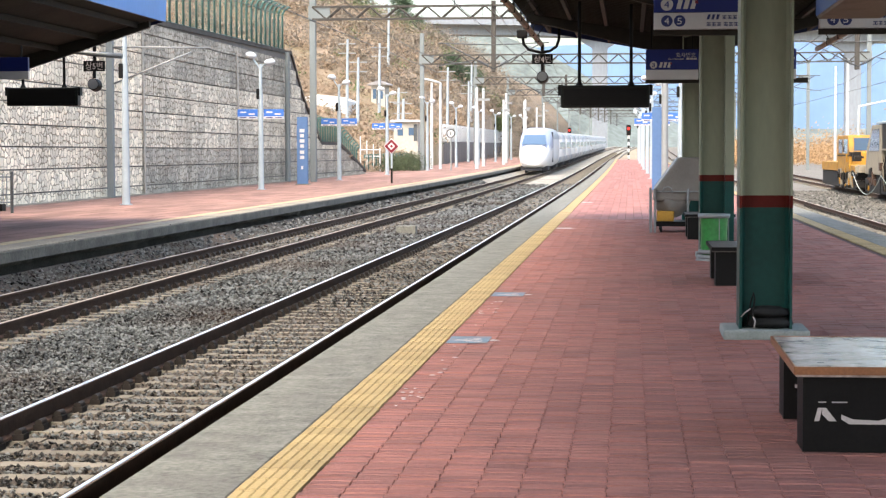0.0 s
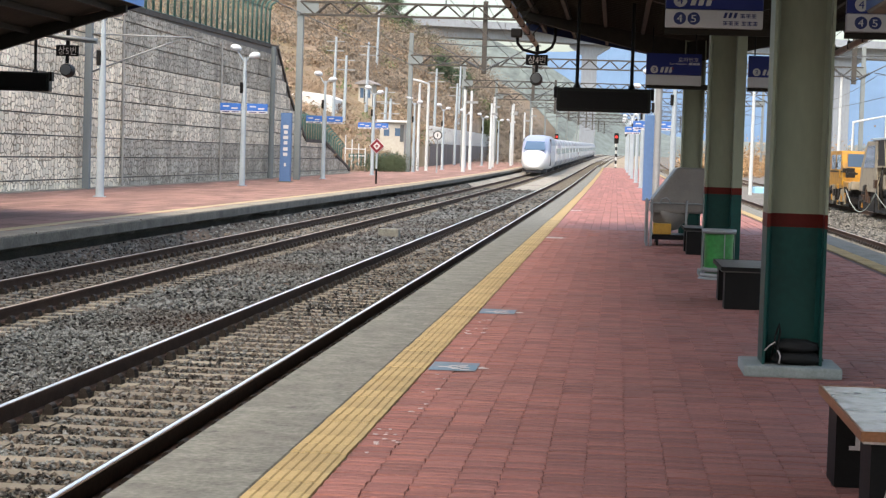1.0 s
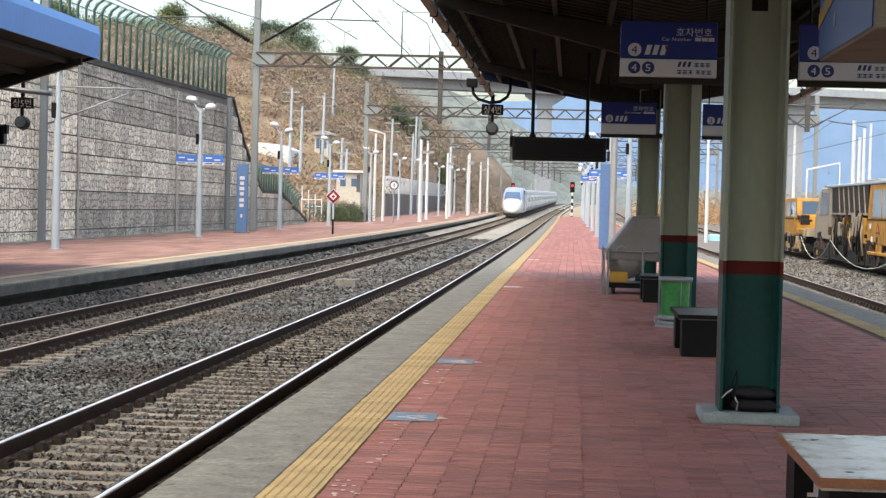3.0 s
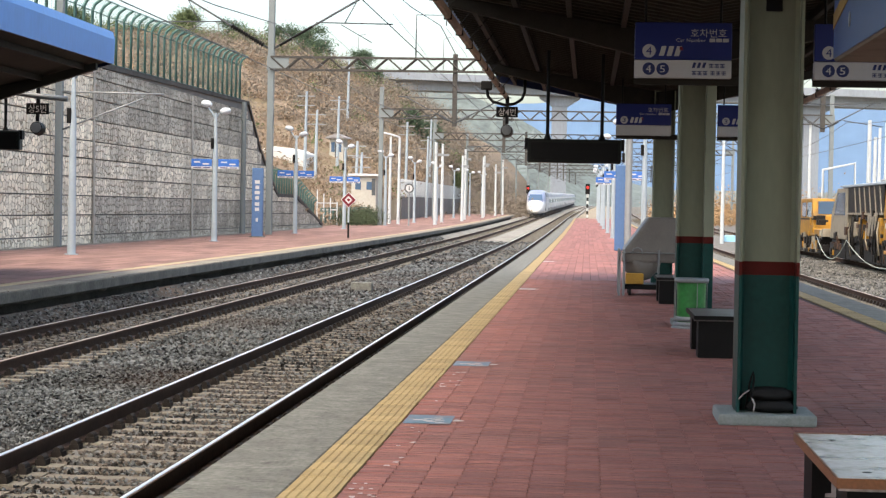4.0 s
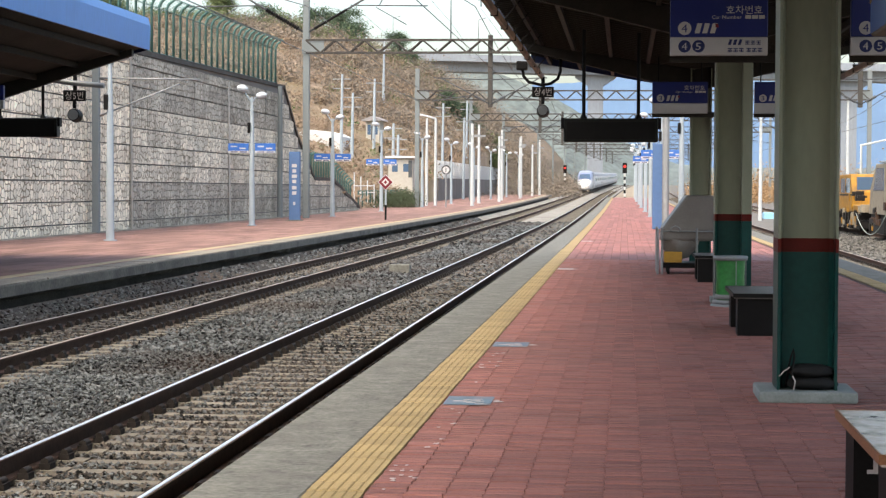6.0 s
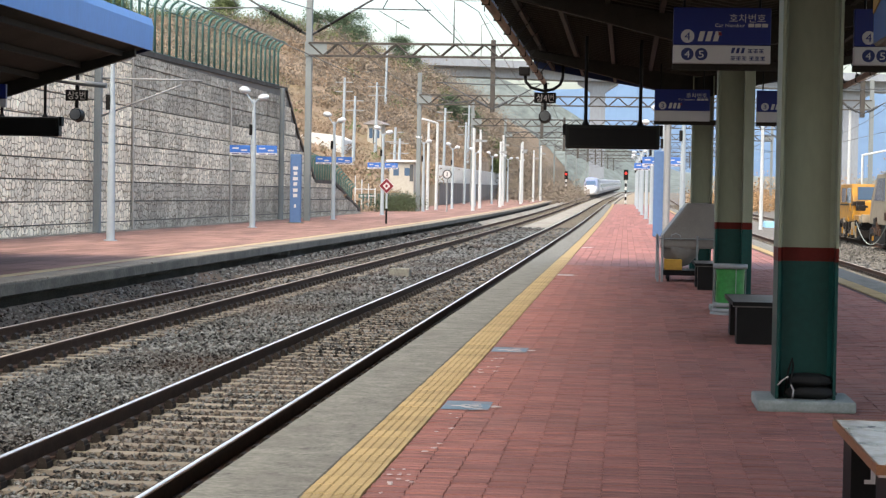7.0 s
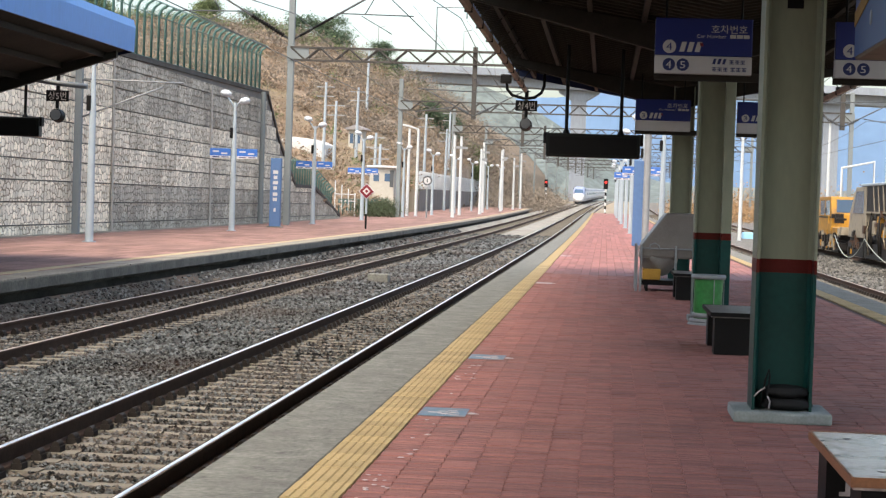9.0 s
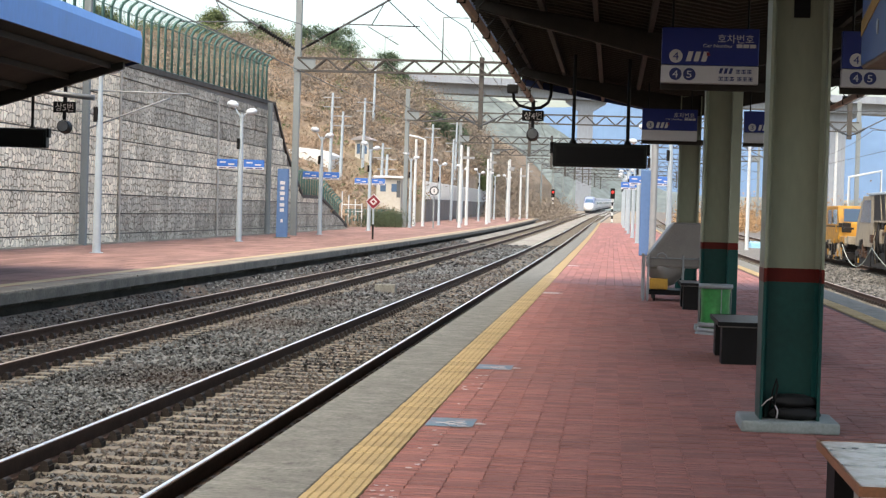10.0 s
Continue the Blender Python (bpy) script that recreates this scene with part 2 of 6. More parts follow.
M_MACHY = mat("machine_yellow_paint", (0.32, 0.155, 0.012), 0.55, var=0.2, scale=1.5, bump=0.05, dirt=(0.09, 0.055, 0.028), dirt_amt=0.65, dirt_scale=2.2)
M_MACHW = mat("machine_cream_paint", (0.24, 0.205, 0.15), 0.7, var=0.25, scale=2, dirt=(0.10, 0.075, 0.05), dirt_amt=0.7, dirt_scale=2)
M_GREASE = mat("greasy_machine_steel", (0.011, 0.009, 0.0075), 0.65, 0.0, spec=0.2, var=0.5, scale=4)
M_GLASSC = mat("cab_window_glass", (0.20, 0.30, 0.38), 0.08, var=0.05, bump=0)
M_HOSE = mat("pale_hose", (0.25, 0.28, 0.25), 0.7)
M_BENCHTOP = mat("worn_bench_top", (0.56, 0.49, 0.45), 0.22, spec=0.6, var=0.3, scale=3.5, fine=30, bump=0.08, dirt=(0.13, 0.10, 0.095), dirt_amt=0.85, dirt_scale=6.0)
M_BENCHEDGE = mat("orange_wood_edge", (0.24, 0.10, 0.045), 0.5, var=0.3, scale=4, stretch=(1, 0.2, 1))
M_STICKER = mat("blue_floor_sticker", (0.10, 0.17, 0.23), 0.6, var=0.25, scale=6, dirt=(0.25, 0.17, 0.16), dirt_amt=0.8, dirt_scale=5)
M_CHALK = mat("worn_white_paint", (0.40, 0.36, 0.35), 0.8, var=0.2)
M_TARP = mat("grey_plastic_cover", (0.165, 0.15, 0.135), 0.4, var=0.2, scale=3, bump=0.2)
M_CARTYEL = mat("ochre_crate_plastic", (0.36, 0.20, 0.03), 0.6)
M_GREENBIN = mat("green_bin_liner", (0.03, 0.17, 0.045), 0.35, var=0.3, scale=6, fine=20, bump=0.3)
M_HEDGE = mat("hedge_leaf", (0.045, 0.06, 0.03), 0.85, var=0.5, per="island", bump=0)
M_ROOFTILE = mat("grey_house_roof", (0.22, 0.21, 0.21), 0.8)
M_YEL_FAR = mat("faded_yellow_strip", (0.33, 0.265, 0.155), 0.85, var=0.25, scale=1.5, fine=20, dirt=(0.25, 0.20, 0.13), dirt_amt=0.5, dirt_scale=0.8)
M_POLEWHITE = mat("bright_white_pole", (0.42, 0.44, 0.45), 0.6, var=0.1, bump=0.03)
M_RAMP = mat("dark_stained_concrete", (0.15, 0.14, 0.13), 0.9, var=0.3, scale=0.6, fine=8, bump=0.15, dirt=(0.09, 0.085, 0.075), dirt_amt=0.6, dirt_scale=0.3, stretch=(1, 1, 0.35))
M_BENCHDARK = mat("dark_worn_bench_top", (0.11, 0.10, 0.095), 0.4, var=0.4, scale=4, fine=30, bump=0.08, dirt=(0.12, 0.11, 0.10), dirt_amt=0.5, dirt_scale=3)
M_PALEBLUE = mat("pale_blue_tarpaulin", (0.22, 0.42, 0.56), 0.6, var=0.2, scale=2)
M_REED = mat("dry_orange_reed", (0.27, 0.17, 0.09), 0.9, var=0.25, scale=0.2, fine=3, bump=0, per="island")
M_RAGGED = mat("ragged_concrete_lip", (0.085, 0.08, 0.068), 0.95, var=0.5, scale=2.5, fine=14, bump=0.6, dirt=(0.04, 0.038, 0.034), dirt_amt=0.7)
M_KERB_FACE = mat("stained_edge_face", (0.115, 0.108, 0.092), 0.9, var=0.5, scale=1.2, fine=14, bump=0.4, dirt=(0.06, 0.056, 0.05), dirt_amt=0.7, dirt_scale=1.1)
M_STONE_T = mat("brown_track_stone", (0.052, 0.043, 0.036), 0.95, var=1.1, scale=0.5, fine=30, bump=0.2, per="island")
M_HOUSEW = mat("house_render", (0.36, 0.34, 0.30), 0.85, var=0.15)
M_LAMPGLASS = mat("lamp_milk_glass", (0.42, 0.45, 0.48), 0.3, var=0.03, bump=0)

# ---------------------------------------------------------------- helpers
def g(y):
    """Rise of the line of rails above the near platform's level."""
    y = min(y, 700.0)
    return 0.0 if y < 60 else (2e-5 * (y - 60) ** 2 if y < 260 else 0.8 + 0.008 * (y - 260))


def bend(y):
    """Sideways drift of the tracks far away."""
    return 0.0 if y < 150 else 2e-5 * (y - 150) ** 2


def stations(y0, y1, near=6.0):
    out, y = [y0], y0
    while y < y1 - 1e-6:
        y = min(y1, y + (near if y < 60 else 12.0 if y < 300 else 40.0))
        out.append(y)
    return out


def box(bm, x0, x1, y0, y1, z0, z1, mi=0):
    v = [bm.verts.new(p) for p in ((x0, y0, z0), (x1, y0, z0), (x1, y1, z0), (x0, y1, z0), (x0, y0, z1), (x1, y0, z1), (x1, y1, z1), (x0, y1, z1))]
    for q in ((0, 3, 2, 1), (4, 5, 6, 7), (0, 1, 5, 4), (1, 2, 6, 5), (2, 3, 7, 6), (3, 0, 4, 7)):
        bm.faces.new([v[i] for i in q]).material_index = mi
    return v


def bevelled(bm, w=0.01, seg=1):
    bmesh.ops.bevel(bm, geom=list(bm.edges), offset=w, segments=seg, affect='EDGES', profile=0.6)
    return bm


def cyl(bm, p, q, r, n=10, r2=None, mi=0, caps=True):
    p, q = Vector(p), Vector(q)
    a = (q - p).normalized()
    u = a.cross(Vector((0, 0, 1)) if abs(a.z) < 0.9 else Vector((1, 0, 0))).normalized()
    w = a.cross(u)
    r2 = r if r2 is None else r2
    A = [bm.verts.new(p + (u * math.cos(2 * math.pi * i / n) + w * math.sin(2 * math.pi * i / n)) * r) for i in range(n)]
    B = [bm.verts.new(q + (u * math.cos(2 * math.pi * i / n) + w * math.sin(2 * math.pi * i / n)) * r2) for i in range(n)]
    for i in range(n):
        f = bm.faces.new((A[i], B[i], B[(i + 1) % n], A[(i + 1) % n]))
        f.material_index, f.smooth = mi, n > 6
    if caps:
        for f in (bm.faces.new(A), bm.faces.new(B[::-1])):
            f.material_index = mi
            for e in f.edges:
                e.smooth = False


def tube(bm, pts, r, n=6, mi=0):
    """A bent round bar through the points, in one piece."""
    pts = [Vector(p) for p in pts]
    rings = []
    u = None
    for i, p in enumerate(pts):
        a = ((pts[min(i + 1, len(pts) - 1)] - p).normalized() + (p - pts[max(i - 1, 0)]).normalized()).normalized()
        if u is None:
            u = a.cross(Vector((0, 0, 1)) if abs(a.z) < 0.9 else Vector((1, 0, 0)))
        u = (u - a * u.dot(a)).normalized()
        w = a.cross(u)
        rings.append([bm.verts.new(p + (u * math.cos(2 * math.pi * k / n) + w * math.sin(2 * math.pi * k / n)) * r) for k in range(n)])
    for a, b in zip(rings, rings[1:]):
        for k in range(n):
            f = bm.faces.new((a[k], b[k], b[(k + 1) % n], a[(k + 1) % n]))
            f.material_index, f.smooth = mi, n > 4
    for f in (bm.faces.new(rings[0]), bm.faces.new(rings[-1][::-1])):
        f.material_index = mi


def ribbed(bm, p, q, count, r, core, n=8):
    """A rod with round sheds along it, in one piece."""
    p, q = Vector(p), Vector(q)
    a = (q - p).normalized()
    u = a.cross(Vector((0, 0, 1)) if abs(a.z) < 0.9 else Vector((1, 0, 0))).normalized()
    w = a.cross(u)
    prof = []
    for k in range(count):
        prof += [((k + 0.05) / count, core), ((k + 0.3) / count, r), ((k + 0.55) / count, r), ((k + 0.8) / count, core)]
    rings = [[bm.verts.new(p.lerp(q, f) + (u * math.cos(2 * math.pi * i / n) + w * math.sin(2 * math.pi * i / n)) * c) for i in range(n)] for f, c in prof]
    for c, d in zip(rings, rings[1:]):
        for i in range(n):
            bm.faces.new((c[i], d[i], d[(i + 1) % n], c[(i + 1) % n]))
    bm.faces.new(rings[0]), bm.faces.new(rings[-1][::-1])


def lathe(bm, prof, n=20, mi=0, c=(0, 0, 0)):
    """Turn (radius, height) pairs round a vertical axis."""
    rings = [[bm.verts.new((c[0] + r * math.cos(2 * math.pi * i / n), c[1] + r * math.sin(2 * math.pi * i / n), c[2] + z)) for i in range(n)] for r, z in prof]
    for a, b in zip(rings, rings[1:]):
        for i in range(n):
            f = bm.faces.new((a[i], a[(i + 1) % n], b[(i + 1) % n], b[i]))
            f.smooth, f.material_index = True, mi
    for f in (bm.faces.new(rings[0][::-1]), bm.faces.new(rings[-1])):
        f.material_index = mi
        for e in f.edges:
            e.smooth = False


def prism(bm, poly, axis, a, b, mi=0):
    """A polygon of two coordinates pushed along an axis from a to b."""
    def at(u, v, w):
        return {'x': (w, u, v), 'y': (u, w, v), 'z': (u, v, w)}[axis]
    A = [bm.verts.new(at(u, v, a)) for u, v in poly]
    B = [bm.verts.new(at(u, v, b)) for u, v in poly]
    fs = [bm.faces.new(A), bm.faces.new(B[::-1])]
    for i in range(len(poly)):
        fs.append(bm.faces.new((A[i], B[i], B[(i + 1) % len(poly)], A[(i + 1) % len(poly)])))
    for f in fs:
        f.material_index = mi
    bmesh.ops.recalc_face_normals(bm, faces=fs)


def sweep(bm, prof, ys, follow=True, closed=True, mi=0):
    """A cross-section of (x, z) carried along the line of rails."""
    rows = [[bm.verts.new((x + (bend(y) if follow else 0), y, z + g(y))) for x, z in prof] for y in ys]
    n = len(prof)
    fs = []
    for a, b in zip(rows, rows[1:]):
        for i in range(n if closed else n - 1):
            fs.append(bm.faces.new((a[i], a[(i + 1) % n], b[(i + 1) % n], b[i])))
    if closed:
        fs += [bm.faces.new(rows[0]), bm.faces.new(rows[-1][::-1])]
    for f in fs:
        f.material_index = mi
    bmesh.ops.recalc_face_normals(bm, faces=fs)


def link(name, bm, mats, parent=None):
    me = bpy.data.meshes.new(name)
    bm.to_mesh(me)
    bm.free()
    for m in (mats if isinstance(mats, (list, tuple)) else [mats]):
        me.materials.append(m)
    ob = new(name, me)
    ob.parent = parent
    return ob


def part(name, bm, material, parent, label=""):
    ob = link(name, bm, material, parent)
    return tagged(ob, label) if label else ob


def thing(name, label, category, at=(0, 0, 0), group="", rz=0.0):
    ob = new(name)
    ob.empty_display_size = 0.2
    ob.matrix_basis = pose(*at, 0, 0, rz)
    return tagged(ob, label, category, group)


def B():
    return bmesh.new()


def soup(name, verts, faces, material, parent=None):
    me = bpy.data.meshes.new(name)
    me.from_pydata(verts, [], faces)
    me.materials.append(material)
    ob = new(name, me)
    ob.parent = parent
    return ob


def boxpart(name, dims, material, parent, label="", bev=0.0):
    bm = B()
    box(bm, *dims)
    if bev:
        bevelled(bm, bev)
    return part(name, bm, material, parent, label)


def words(name, text, size, place, material, parent, width=None):
    """Raised lettering that faces -y, with its lower left corner at place."""
    cu = bpy.data.curves.new(name, 'FONT')
    cu.body, cu.size, cu.extrude, cu.resolution_u = text, size, 0.002, 2
    tmp = bpy.data.objects.new(name, cu)
    scene.collection.objects.link(tmp)
    bpy.context.view_layer.update()
    me = bpy.data.meshes.new_from_object(tmp.evaluated_get(bpy.context.evaluated_depsgraph_get()))
    bpy.data.objects.remove(tmp)
    me.materials.clear()
    me.materials.append(material)
    xs = [v.co.x for v in me.vertices] or [0, 1]
    k = width / (max(xs) - min(xs)) if width else 1.0
    x0 = min(xs)
    for v in me.vertices:
        v.co = Vector((place[0] + (v.co.x - x0) * k, place[1] - v.co.z, place[2] + v.co.y))
    ob = new(name, me)
    ob.parent = parent
    return ob

# ---------------------------------------------------------------- plan
T1, T2, T3, T4 = -3.95, -8.22, 6.71, 12.9      # track centres
GAUGE = 0.7525
EDGE_L, EDGE_R = -2.22, 4.98                   # the near platform's edges
PLAT_END, FAR_END = 240.0, 268.0
WALL_X = -18.3
RAIL_Z = -0.5
PITCH = 0.55                                   # sleeper spacing

# ---------------------------------------------------------------- ground and platforms
def build_ground():
    bm = B()
    ys = [-80, -20, 20, 60] + list(range(80, 720, 20)) + [900, 1500, 3000]
    xs = [-900, -60, -20, -10, 0, 10, 30, 60, 900]
    rows = [[bm.verts.new((x, y, g(y) - 1.0)) for x in xs] for y in ys]
    for a, b in zip(rows, rows[1:]):
        for i in range(len(xs) - 1):
            bm.faces.new((a[i], a[i + 1], b[i + 1], b[i]))
    tagged(link("ground", bm, M_GROUND), "dry brown earth with patches of grass round the tracks", "ground", kind="structure")
    # from y = 130 on the main bed takes the haze-paled colour
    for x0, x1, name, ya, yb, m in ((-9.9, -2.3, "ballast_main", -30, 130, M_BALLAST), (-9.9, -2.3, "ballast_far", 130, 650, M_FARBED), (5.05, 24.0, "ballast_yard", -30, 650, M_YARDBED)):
        bm = B()
        rise = [(x0, -0.98), (x0, -0.40), (x0 + 0.75, -0.70)] if x0 < 0 else [(x0, -0.98), (x0, -0.74)]
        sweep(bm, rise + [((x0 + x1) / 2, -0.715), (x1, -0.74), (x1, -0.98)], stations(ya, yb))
        tagged(link(name, bm, m), "track ballast paled by distance haze" if m is M_FARBED else "grey-brown crushed stone track ballast", "ballast", kind="structure")


def stones(name, x0, x1, bands, skip, seed, stone=None):
    """Loose crushed stones lying on the ballast bed."""
    rng = np.random.default_rng(seed)
    base = np.array([(1, 0, 0), (-1, 0, 0), (0, 1, 0), (0, -1, 0), (0, 0, 1), (0, 0, -1)], float)
    tri = np.array([(0, 2, 4), (2, 1, 4), (1, 3, 4), (3, 0, 4), (2, 0, 5), (1, 2, 5), (3, 1, 5), (0, 3, 5)])
    V, F, n0 = [], [], 0
    for y0, y1, dens, size in bands:
        n = int((x1 - x0) * (y1 - y0) * dens)
        x, y = rng.uniform(x0, x1, n), rng.uniform(y0, y1, n)
        keep = np.ones(n, bool)
        for c in skip:
            d = np.abs(x - c)
            on_sleeper = (d < 1.2) & (np.abs((y % PITCH) - PITCH / 2) < 0.078 + 0.016 * np.sin(x * 3.1 + y * 1.7))
            on_rail = np.abs(d - GAUGE) < 0.13
            keep &= ~(on_sleeper | on_rail)
        x, y = x[keep], y[keep]
        n = len(x)
        s = size * rng.uniform(0.55, 1.35, (n, 1, 3)) * np.array([1, 1, 0.75])
        p = base[None] * s + rng.normal(0, size * 0.22, (n, 6, 3))
        a = rng.uniform(0, 6.28, n)
        c, w = np.cos(a)[:, None], np.sin(a)[:, None]
        q = p.copy()
        q[..., 0], q[..., 1] = p[..., 0] * c - p[..., 1] * w, p[..., 0] * w + p[..., 1] * c
        gz = np.array([g(v) for v in y])
        q += np.stack([x, y, gz - 0.72 + np.clip((-9.15 - x) * 0.42, 0, 0.33) * (x0 < 0) + rng.uniform(-0.01, 0.035, n)], -1)[:, None]
        V.append(q.reshape(-1, 3))
        F.append((tri[None] + (np.arange(n) * 6)[:, None, None]).reshape(-1, 3) + n0)
        n0 += n * 6
    ob = soup(name, np.concatenate(V).tolist(), np.concatenate(F).tolist(), stone or (M_STONE if x0 < 0 else M_YARDSTONE))
    return tagged(ob, "loose angular grey and brown ballast stones between the rails", "ballast stones", kind="stuff")


def sleeper_mesh():
    bm = B()
    for a, b, h in ((-1.2, -0.45, 0.0), (-0.45, 0.45, -0.012), (0.45, 1.2, 0.0)):
        A = [bm.verts.new(p) for p in ((a, -0.13, -0.2), (a, 0.13, -0.2), (a, 0.11, h), (a, -0.11, h))]
        C = [bm.verts.new(p) for p in ((b, -0.13, -0.2), (b, 0.13, -0.2), (b, 0.11, h), (b, -0.11, h))]
        bm.faces.new(A[::-1]), bm.faces.new(C)
        for i in range(4):
            bm.faces.new((A[i], A[(i + 1) % 4], C[(i + 1) % 4], C[i]))
    for s in (-1, 1):
        for k in (-1, 1):
            x = s * GAUGE + k * 0.12
            box(bm, x - 0.045, x + 0.045, -0.075, 0.075, 0, 0.05, 1)
            cyl(bm, (x, -0.07, 0.06), (x, 0.07, 0.06), 0.034, 8, mi=1)
    me = bpy.data.meshes.new("sleeper")
    bm.to_mesh(me)
    bm.free()
    me.materials.append(M_SLEEPER), me.materials.append(M_CLIP)
    return me


SLEEPER = sleeper_mesh()


def railway_track(c, y0, y1, n, label, far=650.0, head=M_RAILTOP):
    tr = thing("railway_track", label, "railway track", group="railway tracks")
    for s in (-1, 1):
        x = c + s * GAUGE
        bm = B()
        sweep(bm, [(x - 0.075, -0.672), (x + 0.075, -0.672), (x + 0.07, -0.655), (x + 0.012, -0.64), (x + 0.012, -0.545), (x + 0.036, -0.535),
                   (x + 0.036, -0.504), (x - 0.036, -0.504), (x - 0.036, -0.535), (x - 0.012, -0.545), (x - 0.012, -0.64), (x - 0.07, -0.655)], stations(-30, far))
        r = part("rail", bm, M_RAIL, tr, "dark rust-brown steel rail")
        bm = B()
        sweep(bm, [(x - 0.02, -0.504), (x + 0.02, -0.504), (x + 0.015, -0.499), (x - 0.015, -0.499)], stations(-30, far))
        part("running_surface", bm, head, r, "polished bright rail head" if head is M_RAILTOP else "dull brown rail head")
    for i in range(n):
        y = (math.floor(y0 / PITCH) + i + 0.5) * PITCH
        ob = new("sleeper", SLEEPER)
        ob.parent = tr
        ob.location = (c + random.uniform(-0.012, 0.012), y, -0.682 + g(y))
    bm = B()
    y = (math.floor(y0 / PITCH) + n + 0.5) * PITCH
    while y < y1:
        box(bm, c - 1.2 + bend(y), c + 1.2 + bend(y), y - 0.12, y + 0.12, g(y) - 0.86, g(y) - 0.684)
        y += PITCH
    tagged(part("sleeper_run", bm, M_SLEEPER, tr), kind="stuff")
    return tr


def platform(name, x0, x1, yend, label, ov=0.10):
    """Core, worn kerbs and the field of the platform; x0 < x1."""
    bm = B()
    sweep(bm, [(x0 + ov, -1.0), (x1 - ov, -1.0), (x1 - ov, -0.16), (x0 + ov, -0.16)], stations(-30, yend), follow=False)
    return tagged(link(name, bm, M_KERB_SIDE), label, "platform", kind="structure")


def strip(parent, name, x0, x1, y0, y1, z, material, thick=0.16, label=""):
    bm = B()
    sweep(bm, [(x0, z - thick), (x1, z - thick), (x1, z - 0.012), (x1 - 0.012, z), (x0 + 0.012, z), (x0, z - 0.012)], stations(y0, y1), follow=False)
    return part(name, bm, material, parent, label)


def tactile(parent, x0, y0, y1, n):
    """A row of ribbed yellow warning tiles, 0.3 m square; the far ones run on as one strip."""
    bm = B()
    box(bm, 0, 0.296, 0.002, 0.298, -0.03, 0.0)
    for k in range(5):
        a = 0.035 + k * 0.054
        prism(bm, [(a - 0.016, 0.0), (a + 0.016, 0.0), (a + 0.010, 0.006), (a - 0.010, 0.006)], 'y', 0.006, 0.294)
    me = bpy.data.meshes.new("tactile_tile")
    bm.to_mesh(me)
    bm.free()
    me.materials.append(M_YEL)
    for i in range(n):
        ob = new("tactile_tile", me)
        ob.parent = parent
        ob.location = (x0 + random.uniform(-0.002, 0.002), y0 + 0.3 * i, 0.002 + random.uniform(0, 0.003))
    bm = B()
    ys = stations(y0 + 0.3 * n, y1)
    for k in range(5):
        a = x0 + 0.03 + k * 0.054
        sweep(bm, [(a - 0.012, -0.02), (a + 0.036, -0.02), (a + 0.036, 0.004), (a - 0.012, 0.004)], ys, follow=False)
    part("tactile_strip", bm, M_YEL, parent)


PAVE_L, PAVE_W = 0.203, 0.101                  # one red paver


def paver_shape(tx=0.0, ty=0.0):
    """Interlocking paver, 203 x 101 mm, whose cross edges swing out and in; corner rings from foot to top."""
    near = [(0.0, 0.0), (0.28, 0.014), (0.68, 0.014), (1.0, 0.0)]
    low = [(0.0012 + u * (PAVE_L - 0.0024), 0.0015 + o) for u, o in near]
    rim = low + [(x, PAVE_W - 0.003 + y) for x, y in low[::-1]]
    cx, cy = PAVE_L / 2, PAVE_W / 2 + 0.007
    top = [(cx + (x - cx) * 0.980, y + (0.009 if y < cy else -0.008)) for x, y in rim]
    V = [(x, y, -0.05) for x, y in rim] + [(x, y, -0.011) for x, y in rim]
    V += [(x, y, tx * (x - cx) / cx + ty * (y - cy) / cy) for x, y in top]
    F = []
    for r in (0, 8):
        F += [(r + k, r + (k + 1) % 8, r + 8 + (k + 1) % 8, r + 8 + k) for k in range(8)]
    F += [(16, 17, 22, 23), (17, 18, 21, 22), (18, 19, 20, 21)]
    return V, F


